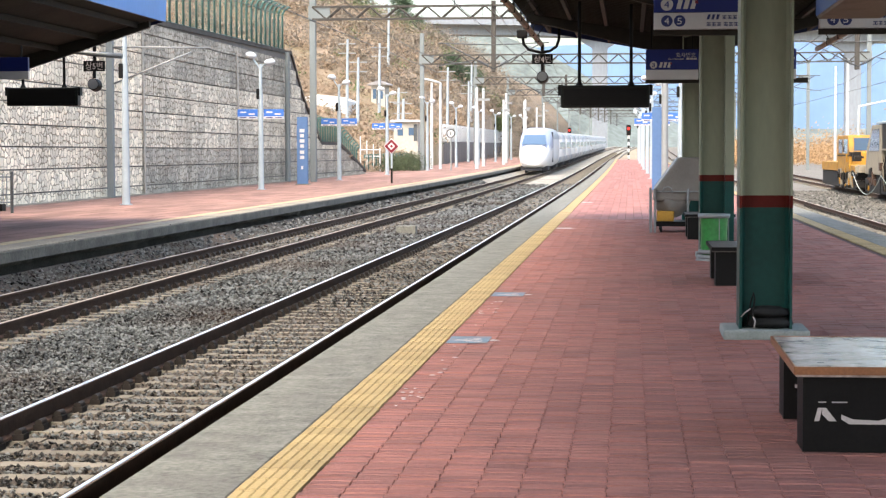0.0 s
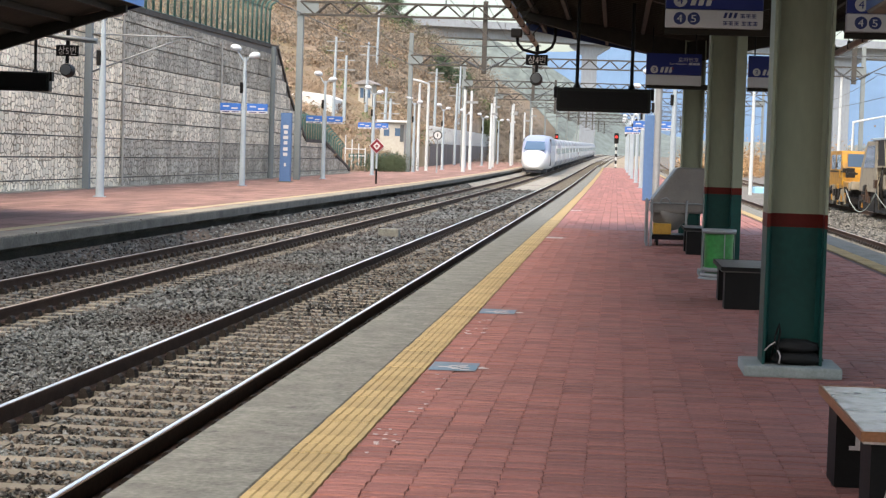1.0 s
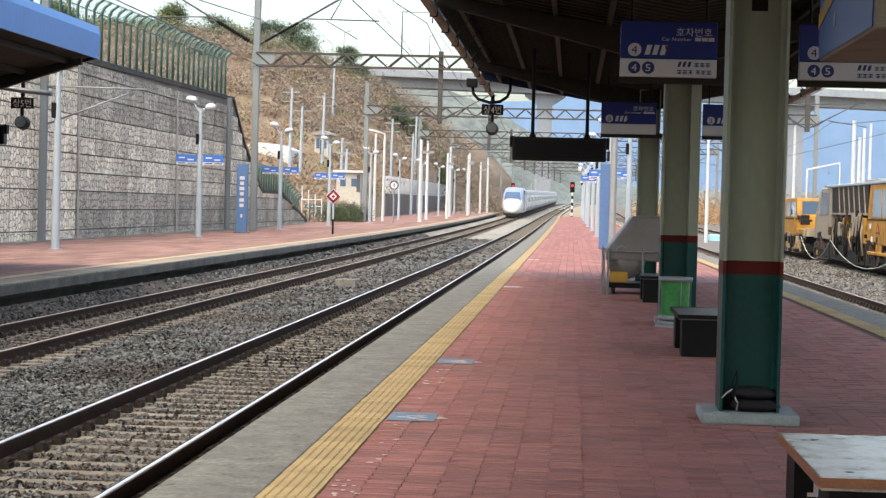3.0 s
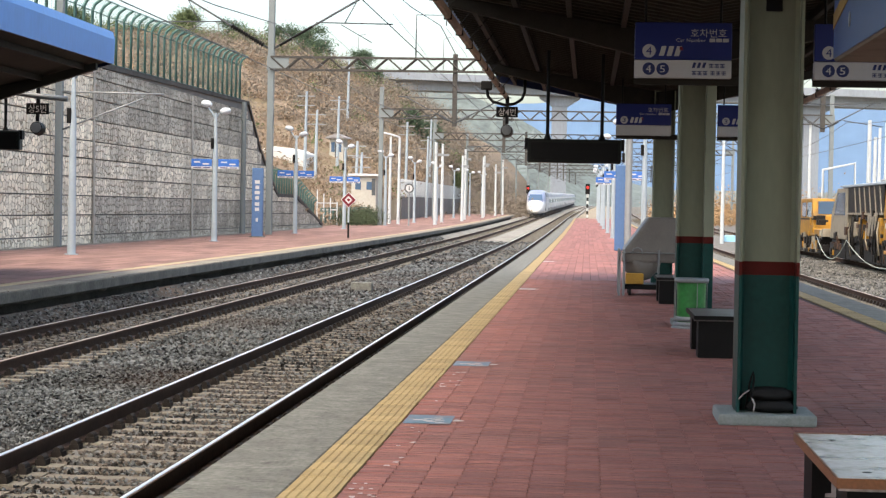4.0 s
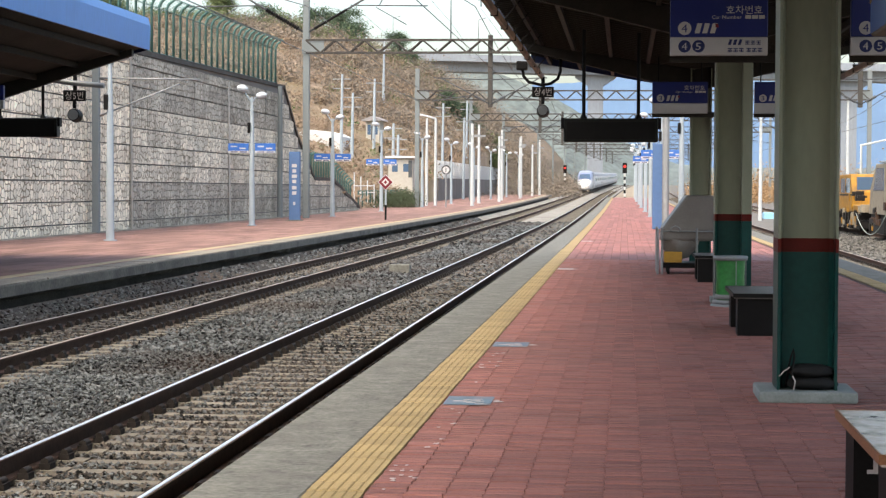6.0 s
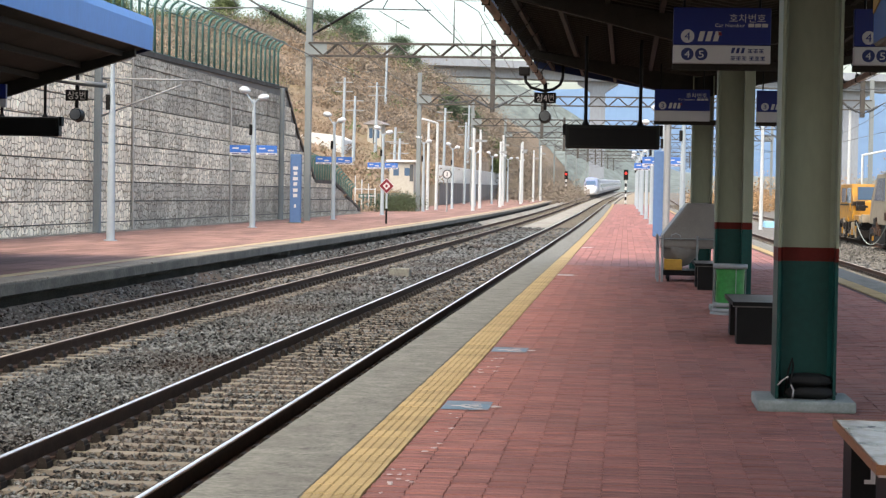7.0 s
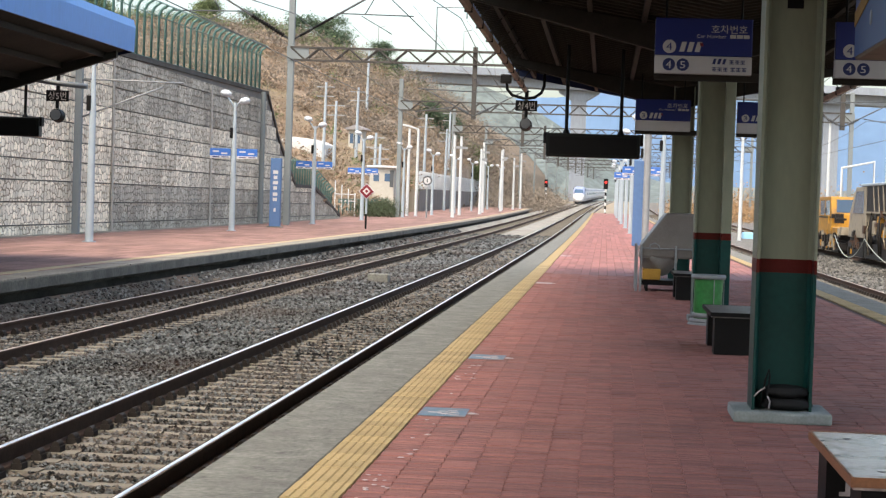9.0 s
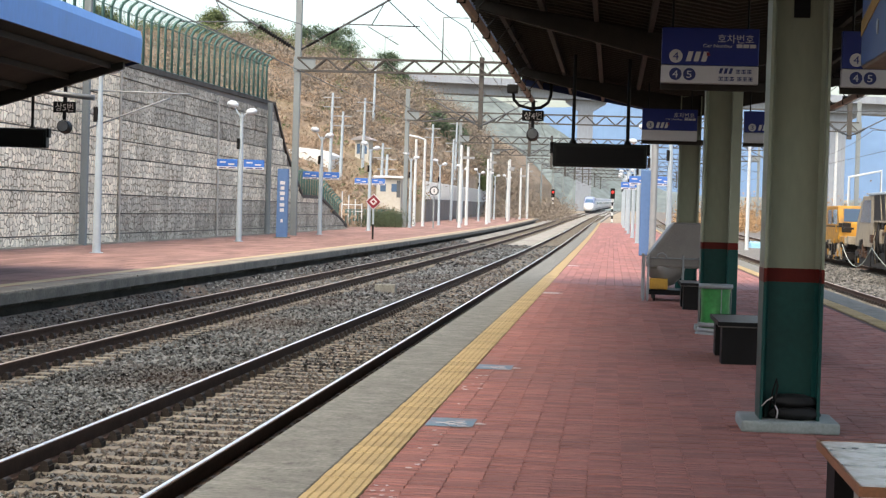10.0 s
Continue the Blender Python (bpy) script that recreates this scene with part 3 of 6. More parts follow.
def paver_field(parent, x0, x1, y0, y1, yend):
    """Red interlocking pavers in straight courses; the nearest are single pieces."""
    L, Wd = PAVE_L, PAVE_W
    me = bpy.data.meshes.new("paver")
    me.from_pydata(*paver_shape()[:1], [], paver_shape()[1])
    me.materials.append(M_BRICK)
    cols = int((x1 - x0) / L)
    V, F = [], []
    j, made = 0, 0
    while y0 + j * Wd < y1:
        y = y0 + j * Wd
        for i in range(cols):
            x = x0 + i * L + (0.003 if j % 2 else -0.003) + random.uniform(-0.0015, 0.0015)
            dz = random.uniform(-0.005, 0.003)
            if made < 300 and 9.4 < y and i < 14:
                ob = new("paver", me)
                ob.parent = parent
                ob.location = (x, y, dz)
                made += 1
                continue
            n = len(V)
            v, f = paver_shape(random.uniform(-0.002, 0.002), random.uniform(-0.002, 0.002))
            V += [(x + p[0], y + p[1], p[2] + (dz if p[2] > -0.04 else 0)) for p in v]
            F += [tuple(n + k for k in q) for q in f]
        j += 1
    tagged(soup("paver_field", V, F, M_BRICK_I, parent), kind="stuff")
    bm = B()
    yj = y0 + j * Wd
    for i in range(cols):
        y = -30.0
        x = x0 + i * L
        while y < yend - 0.1:
            if abs(y - y0) < 0.1:
                y = yj
            e = min(yend, y + (1.8 if y < 80 else 6.0))
            dz = random.uniform(-0.003, 0.002)
            v = [bm.verts.new(p) for p in ((x + 0.005, y, g(y) + dz), (x + L - 0.005, y, g(y) + dz), (x + L - 0.005, e, g(e) + dz), (x + 0.005, e, g(e) + dz),
                                           (x + 0.005, y, g(y) - 0.03), (x + L - 0.005, y, g(y) - 0.03), (x + L - 0.005, e, g(e) - 0.03), (x + 0.005, e, g(e) - 0.03))]
            for q in ((0, 1, 2, 3), (0, 4, 5, 1), (2, 6, 7, 3), (1, 5, 6, 2), (3, 7, 4, 0)):
                bm.faces.new([v[k] for k in q])
            y = e
    tagged(part("far_pavers", bm, M_BRICK_I, parent), kind="stuff")


def build_platforms():
    pr = platform("platform_near", EDGE_L, EDGE_R, PLAT_END, "railway platform paved in red brick with concrete edges")
    strip(pr, "kerb", EDGE_L, -1.625, -30, PLAT_END, 0.0, M_KERB, label="worn grey concrete platform edge")
    strip(pr, "kerb", 4.385, EDGE_R, -30, PLAT_END, 0.0, M_KERB, label="worn grey concrete platform edge")
    strip(pr, "bedding", -1.62, 4.38, -30, PLAT_END, -0.0125, M_JOINT, 0.14)
    tactile(pr, -1.62, 6.0, PLAT_END, 150)
    tactile(pr, 4.085, 20.0, PLAT_END, 60)
    strip(pr, "tactile_strip", -1.62, -1.324, -30, 6.0, 0.003, M_YEL, 0.03)
    strip(pr, "tactile_strip", 4.085, 4.381, -30, 20.0, 0.003, M_YEL, 0.03)
    paver_field(pr, -1.315, 4.085, 6.0, 44.0, PLAT_END)
    pl = platform("platform_far", -19.2, -9.95, FAR_END, "railway platform across the tracks paved in red brick", 0.5)
    for k in range(int((FAR_END - 18) / 2.5)):
        if k < 60:
            strip(pl, "edge_block", -10.55, -9.95 + random.uniform(-0.012, 0.012), 18 + 2.5 * k + 0.012, 18 + 2.5 * (k + 1) - 0.012, random.uniform(-0.006, 0.004), M_KERB_TAN, 0.21)
    strip(pl, "kerb", -10.55, -9.95, -30, 18, 0.0, M_KERB_TAN, 0.21, label="worn tan concrete platform edge")
    strip(pl, "kerb", -10.55, -9.95, 168, FAR_END, 0.0, M_KERB_TAN, 0.21, label="worn tan concrete platform edge")
    bm = B()
    rg = random.Random(21)
    ys = [16 + 0.6 * k for k in range(240)]
    low = [(y, -10.02 - rg.uniform(0, 0.10), g(y) - 0.27 - rg.uniform(0, 0.10) * (0.4 + noise.noise(Vector((y * 0.2, 0, 0))) ** 2 * 4)) for y in ys]
    rows = [[bm.verts.new(p) for p in ((-10.5, y, g(y) - 0.20), (-9.99, y, g(y) - 0.212), (x, y, z), (-10.5, y, z))] for y, x, z in low]
    for a, b in zip(rows, rows[1:]):
        for i in range(4):
            bm.faces.new((a[i], b[i], b[(i + 1) % 4], a[(i + 1) % 4]))
    strip(pl, "edge_face", -9.945, -9.925, 16, 168, -0.03, M_KERB_FACE, 0.185, label="stained concrete edge face")
    part("ragged_lip", bm, M_RAGGED, pl, "rough broken concrete under the platform edge")
    strip(pl, "wall_foot_kerb", WALL_X + 0.02, WALL_X + 0.34, 18, 133, 0.03, M_KERB_TAN, 0.1, label="pale concrete strip at the wall's foot")
    strip(pl, "tactile_strip", -10.85, -10.555, -30, FAR_END, 0.003, M_YEL_FAR, label="yellow warning strip")
    bm = B()
    x = -19.0
    while x < -10.9:
        y = 20.0
        while y < FAR_END - 1:
            e = min(FAR_END, y + (2.0 if y < 110 else 8.0))
            dz = random.uniform(-0.004, 0.002)
            v = [bm.verts.new(p) for p in ((x + 0.006, y + 0.006, g(y) + dz), (x + 0.444, y + 0.006, g(y) + dz), (x + 0.444, e, g(e) + dz), (x + 0.006, e, g(e) + dz))]
            bm.faces.new(v)
            y = e
        x += 0.45
    tagged(part("far_pavers", bm, M_BRICK_FAR, pl), kind="stuff")
    strip(pl, "bedding", -19.2, -10.86, -30, FAR_END, -0.012, M_JOINT, 0.14)


build_ground()
railway_track(T1, 6.0, 420, 150, "near railway track with bright rail heads on concrete sleepers")
railway_track(T2, 18.0, 420, 140, "second railway track on concrete sleepers beside the far platform", 650.0, M_RAILDULL)
railway_track(T3, 30.0, 300, 90, "rusty side track behind the platform", 500, M_RAILDULL)
railway_track(T4, 50.0, 300, 60, "side track on which the yellow machines stand", 500, M_RAILDULL)
build_platforms()
stones("ballast_stones_main", -9.85, -2.45, ((9.0, 16, 640, 0.021), (16, 26, 420, 0.025), (26, 42, 150, 0.035), (42, 75, 45, 0.052), (75, 130, 14, 0.08)), (T1, T2), 3)
for c, name, sd in ((T1, "ballast_stones_near_track", 5), (T2, "ballast_stones_far_track", 6)):
    stones(name, c - 1.25, c + 1.25, ((9.0 if c == T1 else 16.0, 26, 420, 0.024), (26, 45, 180, 0.032), (45, 75, 40, 0.05)), (c,), sd, M_STONE_T)
stones("ballast_stones_yard", 5.2, 20.0, ((38, 60, 40, 0.045), (60, 110, 14, 0.07)), (T3, T4), 4)


# ---------------------------------------------------------------- retaining wall and fence
def wall_top(y):
    """Height of the retaining wall where it comes down with the bank."""
    return float(np.interp(y, [104, 108.2, 114.4, 122, 134], [6.95, 4.55, 2.1, 2.1, 0.25]))


def build_wall():
    w = new("wall_retaining")
    tagged(w, "tall retaining wall of pale rough stone-faced panels with rain stains", "retaining wall", kind="structure")
    bm = B()
    prism(bm, [(-40, -1.0), (134, -1.0), (134, 0.25), (122, 2.1), (114.4, 2.1), (108.2, 4.55), (104, 6.95), (72, 6.62), (-40, 6.62)], 'x', WALL_X - 0.8, WALL_X - 0.06)
    part("core", bm, M_RAMP, w)
    # panels: courses of about 0.7 m, the joints recessed
    zs = [-0.05, 0.34, 1.08, 1.78, 2.46, 3.15, 3.80, 4.58, 5.36, 6.14, 6.6]
    cols = [(20 + 2.83 * i, 20 + 2.83 * (i + 1)) for i in range(18)]
    cols += [(70.94 + 2.75 * i, 70.94 + 2.75 * (i + 1)) for i in range(12)]
    for a, b in cols:
        for i, (z0, z1) in enumerate(zip(zs, zs[1:])):
            if a < 40:
                continue
            m = M_WALL_A if a < 70 else (M_WALL_C if z0 < 1.3 or z0 > 4.4 else M_WALL_B)
            bm = B()
            box(bm, WALL_X - 0.07, WALL_X + random.uniform(-0.008, 0.012), a + 0.012, b - 0.012, z0 + 0.024, z1 - 0.024)
            part("stone_panel", bm, m, w)
    # the end steps down with the bank
    y = 103.94
    while y < 133:
        for z0, z1 in zip(zs, zs[1:]):
            ta, tb = wall_top(y) - 0.04, wall_top(y + 1.5) - 0.04
            if z0 + 0.1 < tb:
                bm = B()
                prism(bm, [(y + 0.02, z0 + 0.03), (y + 1.48, z0 + 0.03), (y + 1.48, min(z1 - 0.03, tb)), (y + 0.02, min(z1 - 0.03, ta))], 'x', WALL_X - 0.07, WALL_X)
                part("stone_panel", bm, M_WALL_C if z0 < 1.3 else M_WALL_B, w)
        y += 1.5
    bm = B()
    prism(bm, [(-40, 6.6), (72, 6.6), (104, 6.95), (104, 7.12), (72, 6.8), (-40, 6.8)], 'x', WALL_X - 0.9, WALL_X + 0.02)
    part("coping", bm, M_KERB_SIDE, w, "dark weathered concrete coping")
    bm = B()
    line = [(104, 6.95), (108.2, 4.5), (114.4, 2.05), (122, 2.05), (134, 0.2)]
    for (ya, za), (yb, zb) in zip(line, line[1:]):
        bm = B()
        prism(bm, [(ya, za), (yb, zb), (yb, zb + 0.2), (ya, za + 0.2)], 'x', WALL_X - 0.9, WALL_X + 0.03)
        part("sloping_coping", bm, M_KERB_SIDE, w)
    for y in (50.5, 71.0, 89.0):
        bm = B()
        cyl(bm, (WALL_X + 0.09, y, 0), (WALL_X + 0.02, y, 6.5), 0.05, 8)
        part("drain_pipe", bm, M_CONC, w, "pale drain pipe")
    return w


def fence(y0, y1, x, zf, label, step=1.0, h=1.75, lean=0.35):
    """Security fence: posts whose tops lean out, thin verticals and rails between them."""
    f = thing("security_fence", label, "fence", group="green fences")
    def up(s):
        return [(0, s), (0, s + h * 0.82), (lean * 0.3, s + h * 0.92), (lean, s + h)]
    n = int((y1 - y0) / step)
    for i in range(n + 1):
        y = y0 + step * i
        z = zf(y)
        bm = B()
        tube(bm, [(x + a, y, b) for a, b in up(z)], 0.06, 6)
        part("post", bm, M_FENCE, f)
    bm = B()
    for i in range(n):
        for k in range(1, 6):
            y = y0 + step * (i + k / 6)
            z = zf(y)
            tube(bm, [(x + a, y, b) for a, b in up(z + 0.05)], 0.006, 4)
    tagged(part("fence_wire", bm, M_FENCE, f, "thin green wires"), kind="stuff")
    for hh, off in ((0.12, 0), (h * 0.80, 0), (h - 0.02, lean)):
        bm = B()
        tube(bm, [(x + off, y0, zf(y0) + hh), (x + off, (y0 + y1) / 2, zf((y0 + y1) / 2) + hh), (x + off, y1, zf(y1) + hh)], 0.022, 5)
        part("fence_rail", bm, M_FENCE, f)
    return f


build_wall()
fence(46.0, 104.0, WALL_X - 0.4, lambda y: 6.8 if y < 72 else 6.8 + (y - 72) * 0.01, "green steel security fence with leaning tops on the retaining wall", 1.25, 2.4, 0.38)
fence(114.0, 133.0, WALL_X - 0.5, lambda y: wall_top(y) + 0.15, "green steel security fence stepping down along the low wall", 1.0, 1.45, 0.25)


# ---------------------------------------------------------------- near canopy
def canopy_near():
    c = thing("platform_canopy", "platform canopy with a dark brown underside and weathered edge gutters", "canopy")
    # Runs on unseen behind the camera to hold sky light off the columns.
    y0, y1 = -30.0, 46.0
    def under(x):
        return 4.10 + abs(x - 1.38) * 0.175
    for a, b in ((-2.2, 1.38), (1.38, 4.95)):
        bm = B()
        prism(bm, [(a, under(a)), (b, under(b)), (b, under(b) + 0.09), (a, under(a) + 0.09)], 'y', y0, y1)
        deck = part("roof_deck", bm, M_BROWNROOF, c, "dark brown ribbed roof deck")
        bm = B()
        prism(bm, [(a, under(a) - 0.03), (b, under(b) - 0.03), (b, under(b) + 0.004), (a, under(a) + 0.004)], 'y', 0, 0.07)
        rib = part("rib", bm, M_BROWNROOF, deck)
        rib.location.y = -2.8
        for k in range(1, 116):
            more = new("rib", rib.data)
            more.parent = deck
            more.location.y = -2.8 + 0.42 * k
    for x in (-1.75, -1.05, -0.3, 0.45, 2.3, 3.05, 3.8, 4.5):
        bm = B()
        box(bm, x - 0.035, x + 0.035, y0, y1, under(x) - 0.15, under(x) - 0.035)
        part("purlin", bm, M_BROWNSTEEL, c)
    for y in (-22.7, -10.2, 2.3, 14.8, 27.3, 39.8):
        for s in (-1, 1):
            e = -2.0 if s < 0 else 4.76
            bm = B()
            prism(bm, [(1.38, 3.55), (1.38, 4.0), (e, under(e) - 0.16), (e, under(e) - 0.30)], 'y', y - 0.09, y + 0.09)
            bevelled(bm, 0.012)
            part("cross_beam", bm, M_BROWNSTEEL, c)
    for x, z in ((-1.93, 4.12), (4.70, 4.0)):
        bm = B()
        prism(bm, [(x - 0.05, z + 0.10), (x - 0.035, z), (x + 0.035, z), (x + 0.05, z + 0.10)], 'y', y0, y1)
        bevelled(bm, 0.01)
        gut = part("gutter", bm, M_GUTTER, c, "rust-streaked galvanised gutter")
        for i in range(20):
            bm = B()
            y = 2.4 * i - 2.5
            box(bm, x - 0.056, x + 0.056, y - 0.02, y + 0.02, z - 0.01, z + 0.16)
            cyl(bm, (x, y, z + 0.14), (x + (0.3 if x < 0 else -0.3), y, under(x) - 0.05), 0.012, 5)
            part("bracket", bm, M_BROWNSTEEL, gut)
    for s, e in ((-1, -2.22), (1, 4.97)):
        bm = B()
        prism(bm, [(1.38, under(1.38) - 0.16), (1.38, under(1.38) + 0.3), (e, under(e) + 0.3), (e, under(e) - 0.16)], 'y', y1, y1 + 0.06)
        part("end_fascia", bm, M_NAVY, c, "navy blue end fascia")
        bm = B()
        box(bm, e - 0.05, e + 0.05, y0, y1 + 0.06, under(e) + 0.02, under(e) + 0.6)
        part("side_fascia", bm, M_BLUEROOF, c, "blue painted fascia")
    return c


def column(x, y, foot=0.36):
    k = thing("canopy_column", "cream steel canopy column with dark green foot and red stripe", "column", (x, y, 0), "canopy columns")
    w = 0.221 if y < 20 else 0.213
    bm = B()
    box(bm, -foot, foot, -foot, foot, 0, 0.085)
    bevelled(bm, 0.02, 2)
    part("plinth", bm, M_PLINTH, k, "pale chipped concrete plinth")
    za, zb = (1.105, 1.207) if y < 20 else (1.142, 1.235)
    for nm, z0, z1, m in (("foot", 0.085, za, M_TEAL), ("stripe", za, zb, M_REDP), ("shaft", zb, 4.02, M_CREAM)):
        bm = B()
        d = w + (0.002 if nm == "stripe" else 0)
        # two flanges and a slightly sunk web give the shadow lines on the faces
        t, q = 0.022, 0.03
        pts = [(-d, -d), (-d + t, -d), (-d + t, -0.05 - q), (-d + t + q, -0.05), (d - t - q, -0.05), (d - t, -0.05 - q), (d - t, -d), (d, -d),
               (d, d), (d - t, d), (d - t, 0.05 + q), (d - t - q, 0.05), (-d + t + q, 0.05), (-d + t, 0.05 + q), (-d + t, d), (-d, d)]
        prism(bm, pts, 'z', z0, z1)
        part(nm, bm, m, k)
    if y < 20:
        boxpart("dark_slot", (-0.05, 0.07, -0.062, -0.045, 3.08, 3.42), M_BLACK, k)
    return k


def build_columns():
    for x, y, foot in ((1.355, -10.2, 0.36), (1.355, 14.8, 0.36), (1.453, 27.3, 0.26), (1.525, 39.8, 0.28)):
        column(x, y, foot)
    d = thing("downpipe", "square cream downpipe fixed to a canopy column", "downpipe", (1.672, 27.1, 0))
    for nm, z0, z1, m in (("pipe_foot", 0.0, 1.142, M_TEAL), ("pipe_stripe", 1.142, 1.235, M_REDP), ("pipe", 1.235, 3.6, M_CREAM)):
        boxpart(nm, (-0.07, 0.07, -0.07, 0.07, z0, z1), m, d, "", 0.006)
    # rubbish sack tied at the first column's foot
    s = thing("black_bag", "black plastic bag slumped at a column's foot", "bag", (1.385, 14.655, 0.085))
    for zc, rx, dx in ((0.05, 0.195, 0.012), (0.138, 0.175, 0.0)):
        bm = B()
        bmesh.ops.create_icosphere(bm, subdivisions=3, radius=1.0)
        for v in bm.verts:
            n = noise.noise(v.co * 2.3 + Vector((zc * 40, 0, 0))) * 0.25
            k = 1 - 0.25 * abs(v.co.x) ** 3
            v.co = Vector((dx + math.copysign(abs(v.co.x) ** 0.7, v.co.x) * rx * (1 + n * 0.3), -0.02 + v.co.y * 0.095 * (1 + n) * k, max(0.0, zc + v.co.z * 0.052 * (1 + n) * k)))
        for f in bm.faces:
            f.smooth = True
        part("sack", bm, M_RUBBER, s)
    bm = B()
    tube(bm, [(-0.235, -0.08, 0.10), (-0.20, -0.09, 0.14), (-0.16, -0.1, 0.17)], 0.006, 6)
    part("white_cord", bm, M_CHALK, s, "white cord")
    bm = B()
    tube(bm, [(-0.14, -0.115, 0.11), (-0.12, -0.125, 0.07), (-0.13, -0.13, 0.01)], 0.006, 6)
    part("white_cord", bm, M_CHALK, s, "white cord")
    bm = B()
    tube(bm, [(-0.18, -0.02, 0.02), (-0.165, -0.05, 0.14), (-0.155, -0.06, 0.22), (-0.13, -0.05, 0.30), (-0.12, -0.04, 0.25), (-0.14, -0.09, 0.12), (-0.13, -0.115, 0.02)], 0.008, 6)
    part("tie_cord", bm, M_BLACK, s)


def text_bar(name, x0, x1, y, z0, z1, material, parent):
    return boxpart(name, (x0, x1, y - 0.004, y, z0, z1), material, parent)


def glyph(x, z, parent):
    """A short bar group in the size of one small printed character."""
    bm = B()
    for a, b, c, d in ((0, 0.05, 0.034, 0.044), (0, 0.05, 0.016, 0.024), (0.02, 0.03, 0.0, 0.044), (0, 0.05, 0.0, 0.008)):
        box(bm, x + a, x + b, -0.004 - a * 0.02, 0.001, z + c, z + d)
    part("text_bar", bm, M_INK, parent)


def car_sign(x0, x1, y, number, extra, flip=False):
    """Double sign for the coach number: navy above, white below."""
    s = thing("coach_number_sign", "navy and white hanging coach number sign", "sign", ((x0 + x1) / 2, y, 3.07), "coach number signs")
    w = (x1 - x0) / 2
    boxpart("navy_panel", (-w, w, 0, 0.12, 0.205, 0.62), M_SIGNBLUE, s, "navy blue panel with white lettering", 0.006)
    boxpart("white_panel", (-w, w, 0, 0.12, 0.0, 0.2), M_SIGNWHITE, s, "white panel with dark lettering", 0.006)
    boxpart("back_rail", (-w, w + 0.25, 0.12, 0.18, -0.07, 0.03), M_BROWNSTEEL, s)
    for a in (-w + 0.12, w - 0.12):
        bm = B()
        cyl(bm, (a, 0.06, 0.6), (a, 0.06, 1.12), 0.014, 8)
        part("hanger", bm, M_BLACK, s)
    words("lettering", "호차번호", 0.105, (w - 0.46, -0.001, 0.465), M_SIGNWHITE, s, 0.40)
    words("small_lettering", "Car Number", 0.055, (w - 0.62, -0.001, 0.405), M_SIGNWHITE, s, 0.33)
    for k in range(3):
        text_bar("text_bar", w - 0.25 + k * 0.075, w - 0.185 + k * 0.075, -0.001, 0.405, 0.445, M_SIGNWHITE, s)
    bm = B()
    cyl(bm, (-w + 0.16, 0.002, 0.30), (-w + 0.16, -0.005, 0.30), 0.075, 24)
    part("number_disc", bm, M_SIGNWHITE, s)
    words("number", number, 0.125, (-w + 0.125, -0.006, 0.257), M_SIGNBLUE, s, 0.065)
    # slanted mark of the train service, as plain shapes
    for k in range(3):
        bm = B()
        a = -w + 0.27 + k * 0.085
        prism(bm, [(a, 0.245), (a + 0.055, 0.245), (a + 0.085, 0.355), (a + 0.03, 0.355)], 'y', -0.005, 0.001)
        part("service_mark", bm, M_SIGNWHITE, s)
    bm = B()
    prism(bm, [(-w + 0.50, 0.31), (-w + 0.54, 0.31), (-w + 0.53, 0.35), (-w + 0.50, 0.35)], 'y', -0.006, 0.001)
    part("service_mark", bm, M_RED, s)
    if extra:
        for k, d in enumerate(extra):
            bm = B()
            cyl(bm, (-w + 0.16 + 0.155 * k, 0.002, 0.10), (-w + 0.16 + 0.155 * k, -0.005, 0.10), 0.07, 24)
            part("number_disc", bm, M_INK, s)
            words("number", d, 0.115, (-w + 0.128 + 0.155 * k, -0.006, 0.06), M_SIGNWHITE, s, 0.06)
        for k in range(3):
            bm = B()
            a = w - 0.44 + 0.055 * k
            prism(bm, [(a, 0.115), (a + 0.032, 0.115), (a + 0.05, 0.175), (a + 0.018, 0.175)], 'y', -0.005, 0.001)
            part("service_mark", bm, M_INK, s)
            glyph(w - 0.25 + 0.062 * k, 0.118, s)
        for k in range(6):
            glyph(w - 0.44 + 0.062 * k + (0.02 if k > 2 else 0), 0.035, s)
    return s


def build_signs():
    car_sign(0.495, 1.575, 22.0, "4", "45")
    car_sign(2.49, 3.57, 22.0, "4", "45")
    car_sign(0.53, 1.61, 38.6, "3", "")
    car_sign(2.52, 3.60, 38.6, "3", "")
    # long blue lightbox hung near the camera
    b = thing("blue_lightbox", "blue hanging lightbox sign with a yellow stripe", "sign", (1.66, 11.06, 2.6))
    boxpart("casing", (0.0, 0.5, 0, 2.44, 0.012, 1.1), M_MACHW, b, "", 0.012)
    boxpart("blue_face", (-0.008, -0.001, 0.03, 2.41, 0.03, 1.08), M_LIGHTBOX, b, "blue face")
    bm = B()
    prism(bm, [(0.5, 0.56), (0.5, 0.66), (2.41, 0.33), (2.41, 0.23)], 'x', -0.014, -0.008)
    part("stripe", bm, M_CARTYEL, b, "yellow slanting stripe")
    bm = B()
    lathe(bm, [(0.001, 0.0), (0.05, 0.0), (0.05, 0.004), (0.001, 0.004)], 16)
    bmesh.ops.rotate(bm, verts=bm.verts, matrix=Matrix.Rotation(radians(-90), 3, 'Y'))
    bmesh.ops.translate(bm, verts=bm.verts, vec=(-0.009, 1.6, 0.22))
    part("emblem", bm, M_SIGNWHITE, b)
    for y in (0.4, 2.0):
        bm = B()
        cyl(bm, (0.25, y, 1.09), (0.25, y, 1.6), 0.025, 8)
        part("hanger", bm, M_DARKSTEEL, b)


